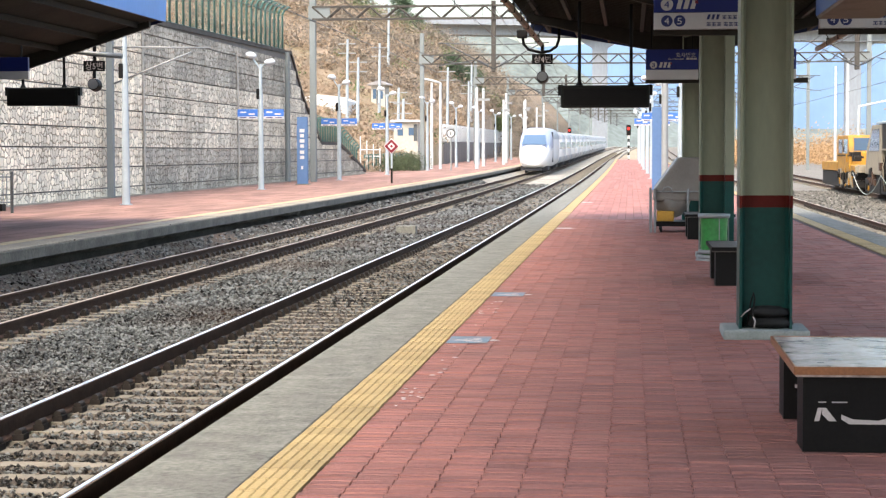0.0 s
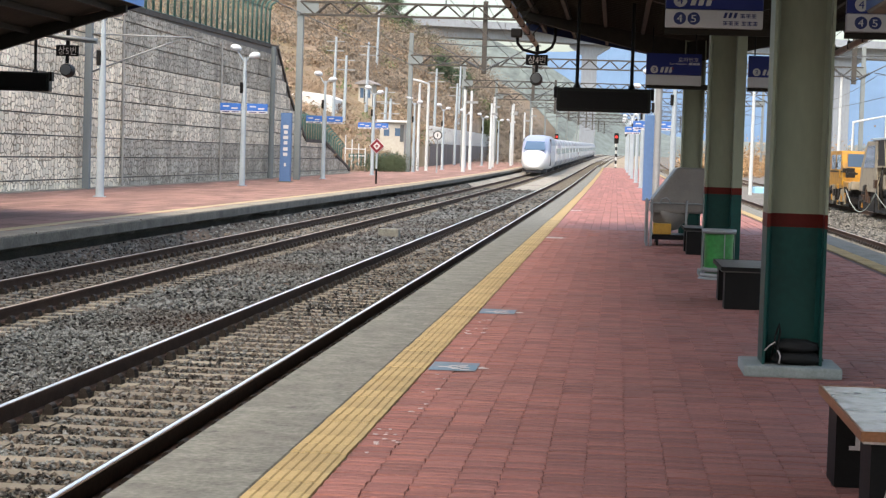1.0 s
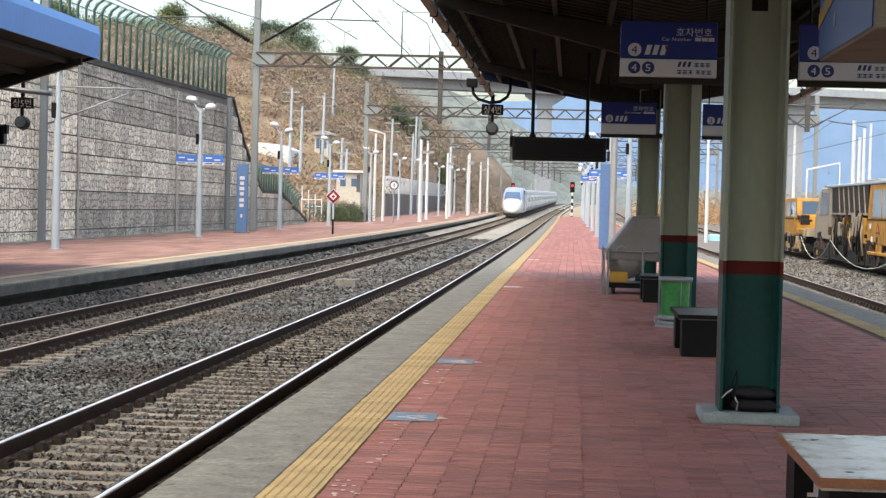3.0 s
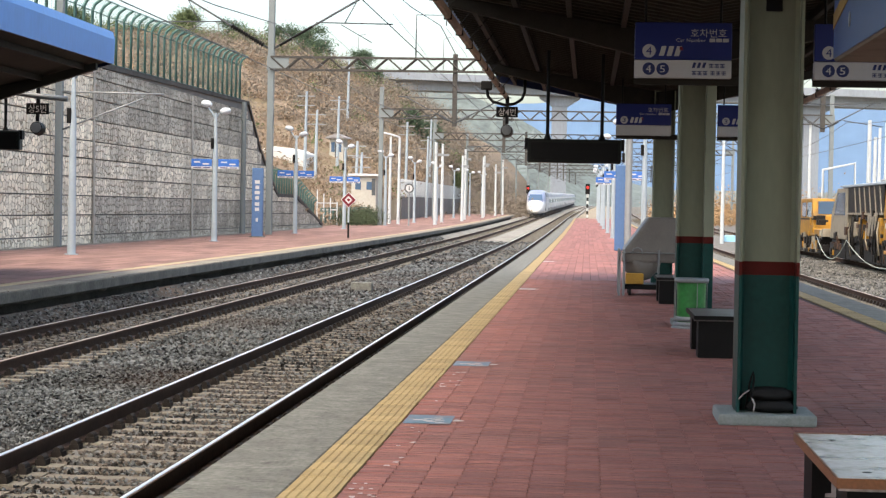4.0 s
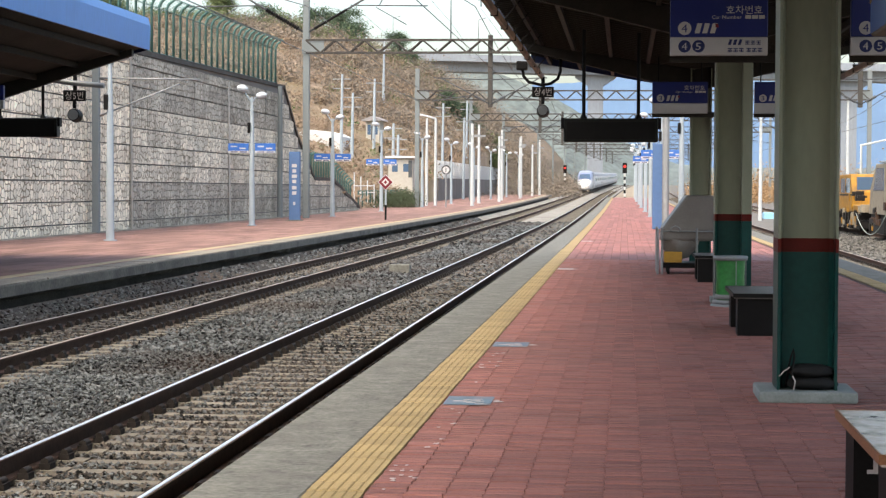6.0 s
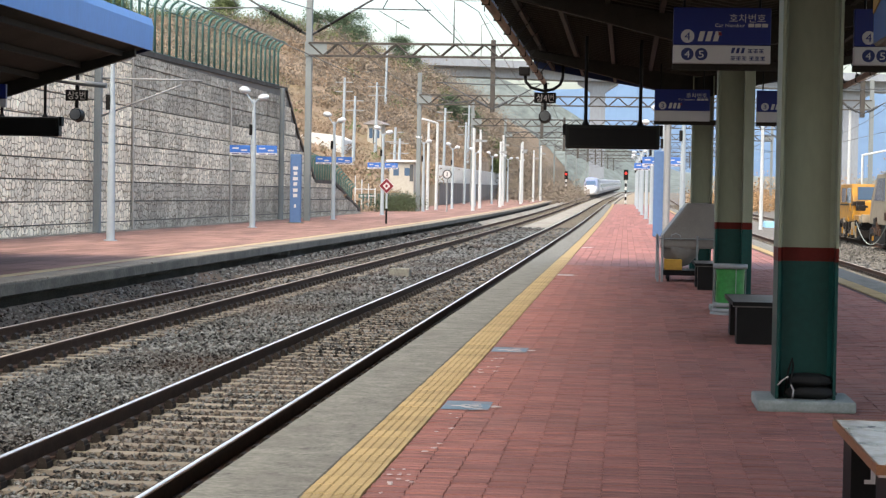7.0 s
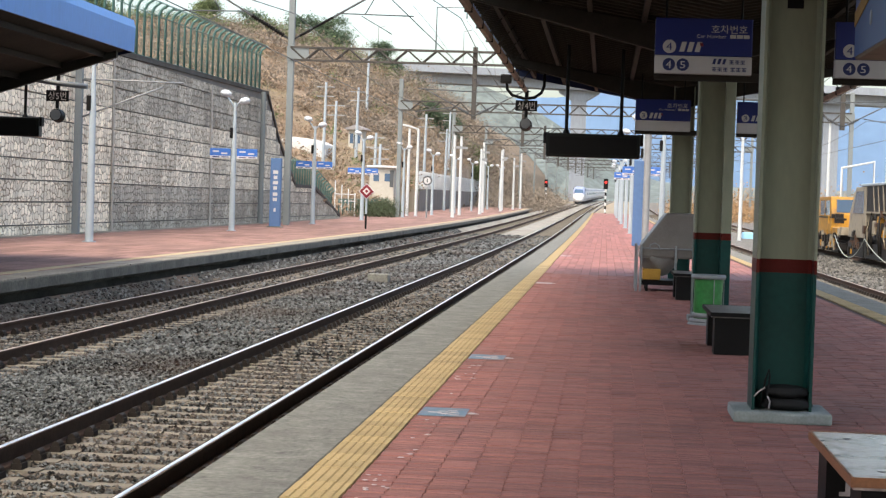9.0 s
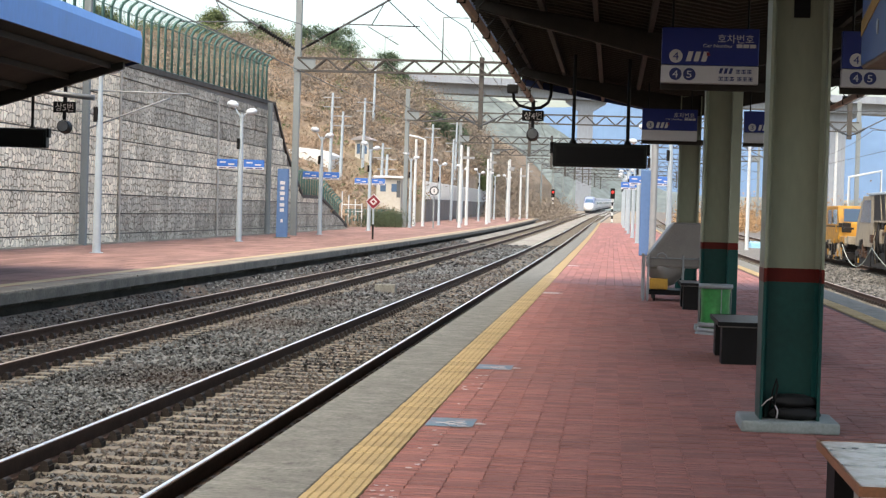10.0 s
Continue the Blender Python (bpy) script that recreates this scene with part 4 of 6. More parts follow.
def display_board(x0, x1, y, z0, z1, roof, label):
    d = thing("hanging_display", label, "display board", ((x0 + x1) / 2, y, z0), "hanging display boards")
    w, h = (x1 - x0) / 2, z1 - z0
    boxpart("casing", (-w, w, -0.13, 0.13, 0, h), M_BOARD, d, "", 0.02)
    boxpart("screen", (-w + 0.06, w - 0.06, -0.136, -0.131, 0.05, h - 0.06), M_BLACK, d, "switched-off black screen")
    for s in (-1, 1):
        boxpart("end_cap", (s * w - 0.05, s * w + 0.05, -0.1, 0.1, h * 0.55, h + 0.01), M_BLACK, d, "", 0.008)
        bm = B()
        a = s * w * 0.58
        cyl(bm, (a, 0, h + 0.08), (a, 0, roof - z0), 0.032, 10)
        cyl(bm, (a, 0, h - 0.005), (a, 0, h + 0.08), 0.075, 10, 0.032)
        part("hanger", bm, M_BLACK, d)
    return d


def stop_marker(x, y, z, roof, text, side):
    """Black stopping-place plate with a round lamp below it and a conduit loop."""
    s = thing("stop_marker", "black stopping marker plate with a round lamp hung below", "marker sign", (x, y, z), "stop markers")
    boxpart("plate", (-0.25, 0.25, -0.03, 0.03, 0, 0.24), M_BLACK, s, "", 0.01)
    words("lettering", text, 0.2, (-0.2, -0.032, 0.045), M_CHALK, s, 0.40)
    bm = B()
    cyl(bm, (0, 0.0, -0.16), (0, 0, 0.0), 0.04, 10)
    part("stem", bm, M_BLACK, s)
    bm = B()
    cyl(bm, (0, 0.12, -0.32), (0, -0.12, -0.30), 0.15, 20, 0.13)
    lamp = part("lamp_housing", bm, M_BLACK, s)
    bm = B()
    cyl(bm, (0, -0.12, -0.30), (0, -0.135, -0.299), 0.115, 20)
    part("lens", bm, M_GALV if side < 0 else M_DARKSTEEL, lamp)
    bm = B()
    cyl(bm, (0, 0.03, 0.24), (0, 0.03, roof - z), 0.045, 8)
    part("hanger", bm, M_BLACK, s)
    return s


def build_hangings():
    display_board(-1.06, 0.57, 34.0, 2.39, 2.80, 4.34, "black switched-off display board hanging from the canopy")
    display_board(-14.1, -12.42, 42.0, 2.67, 3.09, 4.4, "black switched-off display board under the far canopy")
    stop_marker(-1.89, 45.0, 3.69, 4.16, "상4번", 1)
    stop_marker(-12.06, 42.0, 3.46, 4.9, "상5번", -1)
    k = thing("conduit_lamp", "black floodlight on a bent conduit under the canopy edge", "floodlight", (-1.9, 44.6, 3.95))
    bm = B()
    tube(bm, [(-0.44, 0, 0.36), (-0.42, 0, 0.2), (-0.3, 0, 0.07), (-0.02, 0, 0.0), (0.2, 0, 0.03), (0.36, 0, 0.14), (0.42, 0, 0.3), (0.43, 0, 0.9)], 0.035, 8)
    part("conduit", bm, M_BLACK, k)
    bm = B()
    box(bm, -0.58, -0.33, -0.14, 0.14, 0.34, 0.54)
    bevelled(bm, 0.03, 2)
    part("lamp_head", bm, M_BLACK, k)


# ---------------------------------------------------------------- platform furniture
def bench(x0, x1, y0, y1, marks=False):
    b = thing("platform_bench", "low platform bench with a scuffed pale top and black panel legs" if marks else "low black platform bench with a dark worn top", "bench", (x0, y0, 0), "platform benches")
    w, d = x1 - x0, y1 - y0
    bm = B()
    box(bm, 0.012, w - 0.012, 0.012, d - 0.012, 0.40, 0.452)
    part("top", bm, M_BENCHTOP if marks else M_BENCHDARK, b, "scuffed whitish bench top" if marks else "dark worn bench top")
    for nm, q in (("edge_band", (0, 0.012, 0, d, 0.412, 0.455)), ("edge_band", (w - 0.012, w, 0, d, 0.412, 0.455)),
                  ("edge_band", (0.012, w - 0.012, 0, 0.012, 0.412, 0.455)), ("edge_band", (0.012, w - 0.012, d - 0.012, d, 0.412, 0.455))):
        boxpart(nm, q, M_BENCHEDGE if marks else M_BLACK, b, "orange-brown wooden edge" if marks else "black edge")
    for a in (0.04, d - 0.40):
        bm = B()
        box(bm, 0.05, w - 0.05, a, a + 0.03, 0, 0.395)
        box(bm, 0.05, 0.08, a + 0.03, a + 0.34, 0, 0.395)
        box(bm, w - 0.08, w - 0.05, a + 0.03, a + 0.34, 0, 0.395)
        part("panel_leg", bm, M_BLACK, b, "black panel leg")
    if not marks:
        return b
    for x, y in ((0.16, d - 0.28), (0.16, 0.24), (0.62, d - 0.3), (0.6, 0.26)):
        bm = B()
        cyl(bm, (x, y, 0.451), (x, y, 0.4535), 0.02, 12)
        part("bolt_hole", bm, M_BLACK, b, "dark bolt hole")
    # worn advertising marks on the panels, as plain shapes
    q = d - 0.40
    for poly in ([(0.115, 0.185), (0.168, 0.185), (0.168, 0.285), (0.145, 0.285), (0.145, 0.205), (0.115, 0.205)],
                 [(0.195, 0.185), (0.220, 0.185), (0.208, 0.285), (0.184, 0.285)], [(0.248, 0.185), (0.272, 0.185), (0.275, 0.24), (0.262, 0.285)]):
        bm = B()
        prism(bm, poly, 'y', q - 0.005, q - 0.001)
        part("worn_mark", bm, M_CHALK, b, "pinkish-white worn mark")
    for poly in ([(0.11, 0.165), (0.135, 0.165), (0.15, 0.235), (0.128, 0.235)], [(0.15, 0.2), (0.185, 0.165), (0.225, 0.165), (0.17, 0.235), (0.15, 0.235)],
                 [(0.25, 0.175), (0.29, 0.15), (0.48, 0.15), (0.53, 0.19), (0.44, 0.17), (0.31, 0.175), (0.25, 0.2)],
                 [(0.13, 0.262), (0.17, 0.262), (0.17, 0.268), (0.13, 0.268)], [(0.2, 0.262), (0.28, 0.262), (0.28, 0.268), (0.2, 0.268)]):
        bm = B()
        prism(bm, poly, 'y', 0.035, 0.039)
        part("worn_mark", bm, M_CHALK, b, "worn white mark")
    return b


def build_furniture():
    bench(1.07, 1.97, 8.28, 10.0, True)
    bench(1.17, 2.07, 21.1, 22.85)
    bench(1.20, 2.10, 33.3, 34.9)
    # litter barrel
    t = thing("litter_barrel", "green plastic-lined litter barrel with steel rings beside a column", "litter bin", (1.43, 26.55, 0))
    bm = B()
    lathe(bm, [(0.185, 0.06), (0.195, 0.2), (0.19, 0.4), (0.20, 0.62)], 24)
    part("liner", bm, M_GREENBIN, t, "crumpled green plastic liner")
    for z, r in ((0.62, 0.228), (0.10, 0.222), (0.025, 0.235)):
        bm = B()
        lathe(bm, [(r - 0.03, z), (r, z), (r + 0.006, z + 0.03), (r, z + 0.06), (r - 0.03, z + 0.06)], 28)
        part("ring", bm, M_GALV, t, "bright steel ring")
    bm = B()
    lathe(bm, [(0.265, 0.0), (0.265, 0.02), (0.24, 0.03)], 24)
    part("base", bm, M_GALV, t)
    for k in range(4):
        bm = B()
        a = k * math.pi / 2 + 0.3
        cyl(bm, (0.222 * math.cos(a), 0.222 * math.sin(a), 0.03), (0.222 * math.cos(a), 0.222 * math.sin(a), 0.66), 0.007, 6)
        part("upright", bm, M_GALV, t)
    # covered trolley
    c = thing("covered_trolley", "station trolley under a grey plastic cover beside a column", "trolley", (0.62, 36.4, 0))
    bm = B()
    prism(bm, [(0.04, 0.62), (1.05, 0.62), (1.05, 1.47), (0.52, 1.47), (0.07, 0.86)], 'y', 0.05, 1.25)
    bevelled(bm, 0.05, 2)
    for v in bm.verts:
        v.co += Vector((noise.noise(v.co * 3) * 0.02, noise.noise(v.co * 3 + Vector((5, 0, 0))) * 0.02, 0))
    part("cover", bm, M_TARP, c, "creased grey plastic cover")
    bm = B()
    bmesh.ops.create_icosphere(bm, subdivisions=3, radius=1.0)
    for v in bm.verts:
        k = 1 + noise.noise(v.co * 2.1) * 0.25
        v.co = Vector((0.42 + v.co.x * 0.34 * k, 0.35 + v.co.y * 0.3 * k, 0.58 + v.co.z * 0.3 * k))
    for f in bm.faces:
        f.smooth = True
    part("wrapped_load", bm, M_TARP, c, "grey wrapped bundle")
    for x, y in ((0.0, 0.0), (0.08, 0.0), (0.0, 1.28), (1.05, 0.0), (0.72, 0.0)):
        bm = B()
        cyl(bm, (x, y, 0), (x, y, 0.86), 0.022, 8)
        part("frame_post", bm, M_GALV, c)
    bm = B()
    tube(bm, [(0.0, 0.0, 0.80), (0.5, 0.0, 0.80), (1.05, 0.0, 0.80)], 0.015, 6)
    tube(bm, [(0.22, -0.01, 0.78), (0.25, -0.015, 0.87), (0.33, -0.015, 0.90), (0.40, -0.015, 0.86), (0.42, -0.01, 0.78)], 0.013, 6)
    part("handle", bm, M_GALV, c)
    boxpart("crate", (0.12, 0.45, -0.02, 0.4, 0.22, 0.42), M_CARTYEL, c, "ochre plastic crate", 0.01)
    boxpart("chassis", (0.08, 1.05, 0.02, 1.2, 0.12, 0.21), M_BLACK, c, "", 0.01)
    for x, y in ((0.2, 0.1), (0.9, 0.1), (0.2, 1.1), (0.9, 1.1)):
        bm = B()
        cyl(bm, (x - 0.025, y, 0.075), (x + 0.025, y, 0.075), 0.075, 14)
        part("wheel", bm, M_RUBBER, c)
    # floor stickers and chipped white paint
    for y, wd in ((14.0, 0.44), (19.25, 0.45), (38.1, 0.4), (59.0, 0.4)):
        s = thing("floor_sticker", "worn blue floor sticker on the pavers", "floor sticker", (-1.30, y, 0.0035), "floor stickers")
        boxpart("film", (0, wd * 0.78, 0, 0.55, 0, 0.003), M_STICKER if y < 25 else M_CHALK, s)
        bm = B()
        prism(bm, [(wd * 0.8, 0.18), (wd * 0.98, 0.22), (wd * 0.85, 0.3), (wd * 0.8, 0.26)], 'z', 0, 0.004)
        for k in range(7):
            a = wd * 0.40 + 0.05 * math.cos(k * 1.9)
            q = 0.06 + 0.045 * k
            prism(bm, [(a, q), (a + 0.07, q + 0.01), (a + 0.06, q + 0.04), (a + 0.01, q + 0.03)], 'z', 0.003, 0.0055)
        box(bm, 0.06, wd * 0.36, 0.2, 0.24, 0.003, 0.0055)
        part("worn_mark", bm, M_CHALK, s)
    s = thing("paint_flakes", "flaking white paint along the yellow warning tiles", "paint marks", (0, 0, 0.0045))
    bm = B()
    for k in range(30):
        y = random.choice((10.2, 10.6, 11.7, 12.7, 13.6, 15.8, 16.8, 17.4, 18.2)) + random.uniform(-0.35, 0.35)
        x, r = -1.27 + random.uniform(0, 0.16), random.uniform(0.008, 0.022)
        prism(bm, [(x + r * math.cos(a) * random.uniform(0.5, 1.6), y + r * math.sin(a) * random.uniform(0.5, 2)) for a in (0, 1.2, 2.4, 3.7, 5.0)], 'z', 0, 0.0025)
    tagged(part("paint_flake", bm, M_CHALK, s), kind="stuff")


canopy_near()
build_columns()
build_signs()
build_hangings()
build_furniture()


# ---------------------------------------------------------------- far platform
def canopy_far():
    c = thing("far_platform_canopy", "far platform canopy with a bright blue rounded fascia", "canopy")
    y0, y1 = 2.0, 41.3
    for s in (-1, 1):
        e = -14.3 + s * 4.05
        bm = B()
        prism(bm, [(-14.3, 3.45), (e, 4.60), (e, 4.72), (-14.3, 3.57)], 'y', y0, y1)
        part("roof_deck", bm, M_BROWNROOF, c, "dark underside")
        bm = B()
        prism(bm, [(e - s * 0.02, 4.53), (e + s * 0.03, 4.53), (e + s * 0.05, 5.05), (e, 5.22), (e - s * 0.2, 5.27), (e - s * 0.2, 5.2), (e - s * 0.03, 5.0)], 'y', y0, y1 + 0.05)
        part("side_fascia", bm, M_BLUEROOF, c, "bright blue fascia with rounded top")
        bm = B()
        prism(bm, [(-14.3, 3.45), (e, 4.53), (e, 5.1), (-14.3, 4.4)], 'y', y1, y1 + 0.05)
        part("end_fascia", bm, M_NAVY, c)
        for k in range(1, 5):
            x = -14.3 + s * 0.9 * k
            z = 3.45 + 0.284 * 0.9 * k
            boxpart("purlin", (x - 0.04, x + 0.04, y0, y1, z - 0.12, z - 0.005), M_BROWNSTEEL, c)
    for y in (17.0, 29.0, 40.6):
        for s in (-1, 1):
            bm = B()
            prism(bm, [(-14.3, 3.1), (-14.3, 3.5), (-14.3 + s * 3.9, 4.5), (-14.3 + s * 3.9, 4.36)], 'y', y - 0.08, y + 0.08)
            part("cross_beam", bm, M_BROWNSTEEL, c)
        boxpart("column", (-14.5, -14.1, y - 0.2, y + 0.2, 0, 3.3), M_CREAM, c, "cream steel column", 0.03)
    bm = B()
    tube(bm, [(-18.0, 42.0, 4.35), (-13.5, 42.0, 4.06), (-12.1, 42.0, 3.86), (-11.4, 42.0, 3.80)], 0.06, 8)
    part("cable_tray", bm, M_GALV, c)
    return c


def platform_lamp(x, y, sign=True, h=5.35, twin=True, rz=0.0, grp="platform lamps"):
    p = thing("platform_lamp", "white twin-headed platform lamp post" + (" with blue station name boards" if sign else ""), "lamp post", (x, y, g(y)), grp, rz)
    bm = B()
    cyl(bm, (0, 0, 0.0), (0, 0, 0.03), 0.2, 12)
    cyl(bm, (0, 0, 0.03), (0, 0, h - 1.3), 0.125, 14, 0.095)
    cyl(bm, (0, 0, h - 1.3), (0, 0, h), 0.085, 12, 0.06)
    part("pole", bm, M_WHITEPOLE, p)
    for s, dz in (((-1, 0.35), (1, 0.05)) if twin else ((1, 0.1),)):
        bm = B()
        tube(bm, [(0, 0, h - 0.25), (s * 0.14, 0, h - 0.02), (s * 0.30, 0, h + dz * 0.6)], 0.035, 7)
        arm = part("arm", bm, M_WHITEPOLE, p)
        bm = B()
        bmesh.ops.create_uvsphere(bm, u_segments=14, v_segments=8, radius=0.2)
        for v in bm.verts:
            v.co = Vector((s * 0.40 + v.co.x * 1.15 - s * v.co.z * 0.35, v.co.y, h + dz + 0.02 + v.co.z * (0.72 if v.co.z > 0 else 0.62) + s * v.co.x * 0.35))
        for f in bm.faces:
            f.smooth = True
        part("lamp_head", bm, M_LAMPGLASS, arm, "milky white lamp head")
    bm = B()
    box(bm, -0.17, -0.04, -0.13, -0.02, h - 1.5, h - 1.05)
    bevelled(bm, 0.02)
    part("loudspeaker", bm, M_BLACK, p, "black loudspeaker")
    if sign:
        for s in (-1, 1):
            a, b = (-1.0, -0.13) if s < 0 else (0.13, 1.0)
            bd = boxpart("name_board", (a, b, -0.03, 0.03, h - 2.33, h - 1.92), M_SKYBLUE, p, "blue station name board", 0.006)
            boxpart("white_band", (a, b, -0.036, -0.031, h - 2.33, h - 2.23), M_SIGNWHITE, bd)
            for k in range(2):
                text_bar("text_bar", a + 0.12 + 0.36 * k, a + 0.38 + 0.36 * k, -0.031, h - 2.08 - 0.08 * k, h - 2.02 - 0.08 * k, M_SIGNWHITE, bd)
                text_bar("text_bar", a + 0.1 + 0.4 * k, a + 0.4 + 0.4 * k, -0.037, h - 2.30, h - 2.26, M_INK, bd)
    return p


def portal(y, xl, xr, drops, z0=8.55, z1=9.2, mast=True, zoff=0.0, top=11.6):
    """Catenary gantry: two masts, a lattice beam and hanging droppers with their arms."""
    s = thing("catenary_gantry", "grey lattice catenary gantry across the tracks", "gantry", (0, y, g(y)), "catenary gantries")
    for x in (xl, xr):
        bm = B()
        box(bm, x - 0.16, x + 0.16, -0.16, 0.16, -0.9 if x > 0 else 0, top if x < 0 else z1 + 1.6)
        bevelled(bm, 0.02)
        part("mast", bm, M_MASTGREY, s)
        sg = 1 if x < 0 else -1
        boxpart("gusset", (min(x - sg * 0.2, x + sg * 0.95), max(x - sg * 0.2, x + sg * 0.95), -0.2, -0.165, z0 - 0.05, z1 + 0.05), M_MASTGREY, s, "", 0.01)
    for z in (z0, z1):
        for yy in (-0.2, 0.2):
            boxpart("chord", (xl, xr, yy - 0.04, yy + 0.04, z - 0.045, z + 0.045), M_BEAM, s)
    bm = B()
    n = int((xr - xl) / 0.75)
    st = (xr - xl) / n
    for i in range(n):
        a, b = xl + i * st, xl + (i + 1) * st
        for yy in (-0.2, 0.2):
            cyl(bm, (a, yy, z0 if i % 2 else z1), (b, yy, z1 if i % 2 else z0), 0.045, 5)
    part("lattice", bm, M_BEAM, s)
    for x, side in drops:
        bm = B()
        box(bm, x - 0.12, x + 0.12, -0.12, 0.12, 5.75, z1 + 0.25)
        bevelled(bm, 0.02)
        d = part("dropper", bm, M_BEAM, s)
        for sd in side:
            bm = B()
            tube(bm, [(x, -0.1, 5.9), (x + sd * 2.55, -0.1, 7.25)], 0.035, 6)
            tube(bm, [(x, -0.1, 7.15), (x + sd * 2.9, -0.1, 7.25)], 0.03, 6)
            tube(bm, [(x + sd * 1.0, -0.1, 6.35), (x + sd * 3.0, -0.1, 6.05)], 0.025, 6)
            part("cantilever_arm", bm, M_DARKSTEEL, d)
            bm = B()
            lo, hi = Vector((x, -0.1, 5.9)), Vector((x + sd * 2.55, -0.1, 7.25))
            ribbed(bm, lo.lerp(hi, 0.1), lo.lerp(hi, 0.31), 6, 0.085, 0.05)
            part("insulator", bm, M_DARKSTEEL, d)
    return s


def feeder_arms(s):
    """Raised side arms with long insulators on the nearest gantry's mast."""
    for sd in (-1, 1):
        bm = B()
        tube(bm, [(-16.45, 0, 9.55), (-16.45 + sd * 5.2, 0, 12.6)], 0.06, 6)
        tube(bm, [(-16.45 + sd * 2.3, 0, 11.0), (-16.45 + sd * 6.3, 0, 10.95)], 0.035, 6)
        tube(bm, [(-16.45 + sd * 4.4, 0, 12.1), (-16.45 + sd * 3.8, 0, 11.0)], 0.03, 6)
        tube(bm, [(-16.45 + sd * 3.6, 0, 10.9), (-16.45 + sd * 5.2, 0, 10.0)], 0.025, 6)
        arm = part("feeder_arm", bm, M_DARKSTEEL, s)
        bm = B()
        lo, hi = Vector((-16.45, 0, 9.55)), Vector((-16.45 + sd * 5.2, 0, 12.6))
        ribbed(bm, lo.lerp(hi, 0.08), lo.lerp(hi, 0.41), 14, 0.13 if sd < 0 else 0.075, 0.065)
        part("insulator", bm, M_BLACK, arm)


def build_catenary():
    first = portal(100, -16.45, 18.4, ((-6.9, (-1, 1)), (11.8, (-1, 1))), top=13.6)
    feeder_arms(first)
    bm = B()
    tube(bm, [(-8.95, 0, 9.2), (-8.95, 0, 11.45), (-7.4, 0, 11.45), (-7.4, 0, 10.9)], 0.04, 6)
    part("jumper_bracket", bm, M_MASTGREY, first)
    for i, y in enumerate((150, 202, 254, 306, 358, 410, 470, 540)):
        portal(y, -16.0 + (0.0 if y < 260 else 2.0) + bend(y), 18.4 + bend(y), ((-6.5 + bend(y), (-1, 1)), (11.8 + bend(y), (-1, 1))), z0=8.3, z1=9.0, top=10.7)
    # single mast with a bracket in front of the wall
    s = thing("catenary_mast", "grey catenary mast in front of the retaining wall", "mast", (-18.0, 65.3, 0))
    bm = B()
    box(bm, -0.12, 0.12, -0.12, 0.12, 0, 9.3)
    bevelled(bm, 0.02)
    part("mast", bm, M_MASTGREY, s)
    bm = B()
    tube(bm, [(0.1, 0, 4.0), (2.9, 0, 5.1)], 0.035, 6)
    tube(bm, [(0.1, 0, 5.3), (3.6, 0, 5.25)], 0.035, 6)
    part("bracket", bm, M_GALV, s)
    s = thing("wall_post", "slim grey post in front of the retaining wall", "post", (-18.0, 101.0, 0.03))
    bm = B()
    cyl(bm, (0, 0, 0), (0, 0, 6.9), 0.15, 10, 0.12)
    part("post", bm, M_MASTGREY, s)
    w = thing("overhead_wires", "thin overhead contact and carrier wires along the tracks", "wires")
    for x in (T1, T2, T3, T4):
        for h, sag in ((5.05, 0.0), (6.25, 0.7)):
            bm = B()
            pts = []
            ys = [0, 50, 100, 150, 202, 254, 306, 358, 410]
            for a, b in zip(ys, ys[1:]):
                for k in range(6):
                    f = k / 6
                    y = a + (b - a) * f
                    pts.append((x + bend(y) + 0.1, y, g(y) + h - sag * 4 * f * (1 - f)))
            tube(bm, pts, 0.012, 4)
            part("wire", bm, M_DARKSTEEL, w)
    for x, z in ((-18.9, 10.9), (-13.9, 10.9), (-10.2, 11.5), (-7.4, 10.8)):
        bm = B()
        pts = [(x + 0.5 * math.sin(k), 100 + 8.5 * k, g(100 + 8.5 * k) + z - 1.1 * 4 * (k / 6) * (1 - k / 6)) for k in range(7)]
        tube(bm, pts, 0.012, 4)
        part("wire", bm, M_DARKSTEEL, w)


def far_platform_rack():
    r = thing("railing_rack", "grey steel railing rack with thin bars on the far platform", "railing", (-16.5, 48.28, 0))
    for x in (-0.6, 0.42):
        boxpart("post", (x - 0.035, x + 0.035, -0.035, 0.035, 0, 1.1), M_DARKSTEEL, r, "", 0.006)
    for z in (0.28, 0.95):
        boxpart("rail", (-0.6, 0.42, -0.02, 0.02, z - 0.02, z + 0.02), M_GALV, r)
    for k in range(9):
        bm = B()
        cyl(bm, (-0.52 + 0.1 * k, 0, 0.2), (-0.52 + 0.1 * k, 0, 1.02), 0.014, 6)
        part("bar", bm, M_GALV, r)
    boxpart("base_box", (-0.6, 0.2, -0.16, 0.16, 0.05, 0.24), M_BLACK, r, "", 0.01)
    q = thing("hanging_sign", "navy and white sign hanging under the far canopy", "sign", (-12.95, 38.0, 3.13))
    boxpart("navy_panel", (-0.6, 0.6, -0.05, 0.05, 0.17, 0.46), M_SIGNBLUE, q, "", 0.006)
    boxpart("white_panel", (-0.6, 0.6, -0.05, 0.05, 0.0, 0.165), M_SIGNWHITE, q, "", 0.006)
    for x in (-0.45, 0.45):
        bm = B()
        cyl(bm, (x, 0, 0.45), (x, 0, 1.1), 0.018, 8)
        part("hanger", bm, M_DARKSTEEL, q)


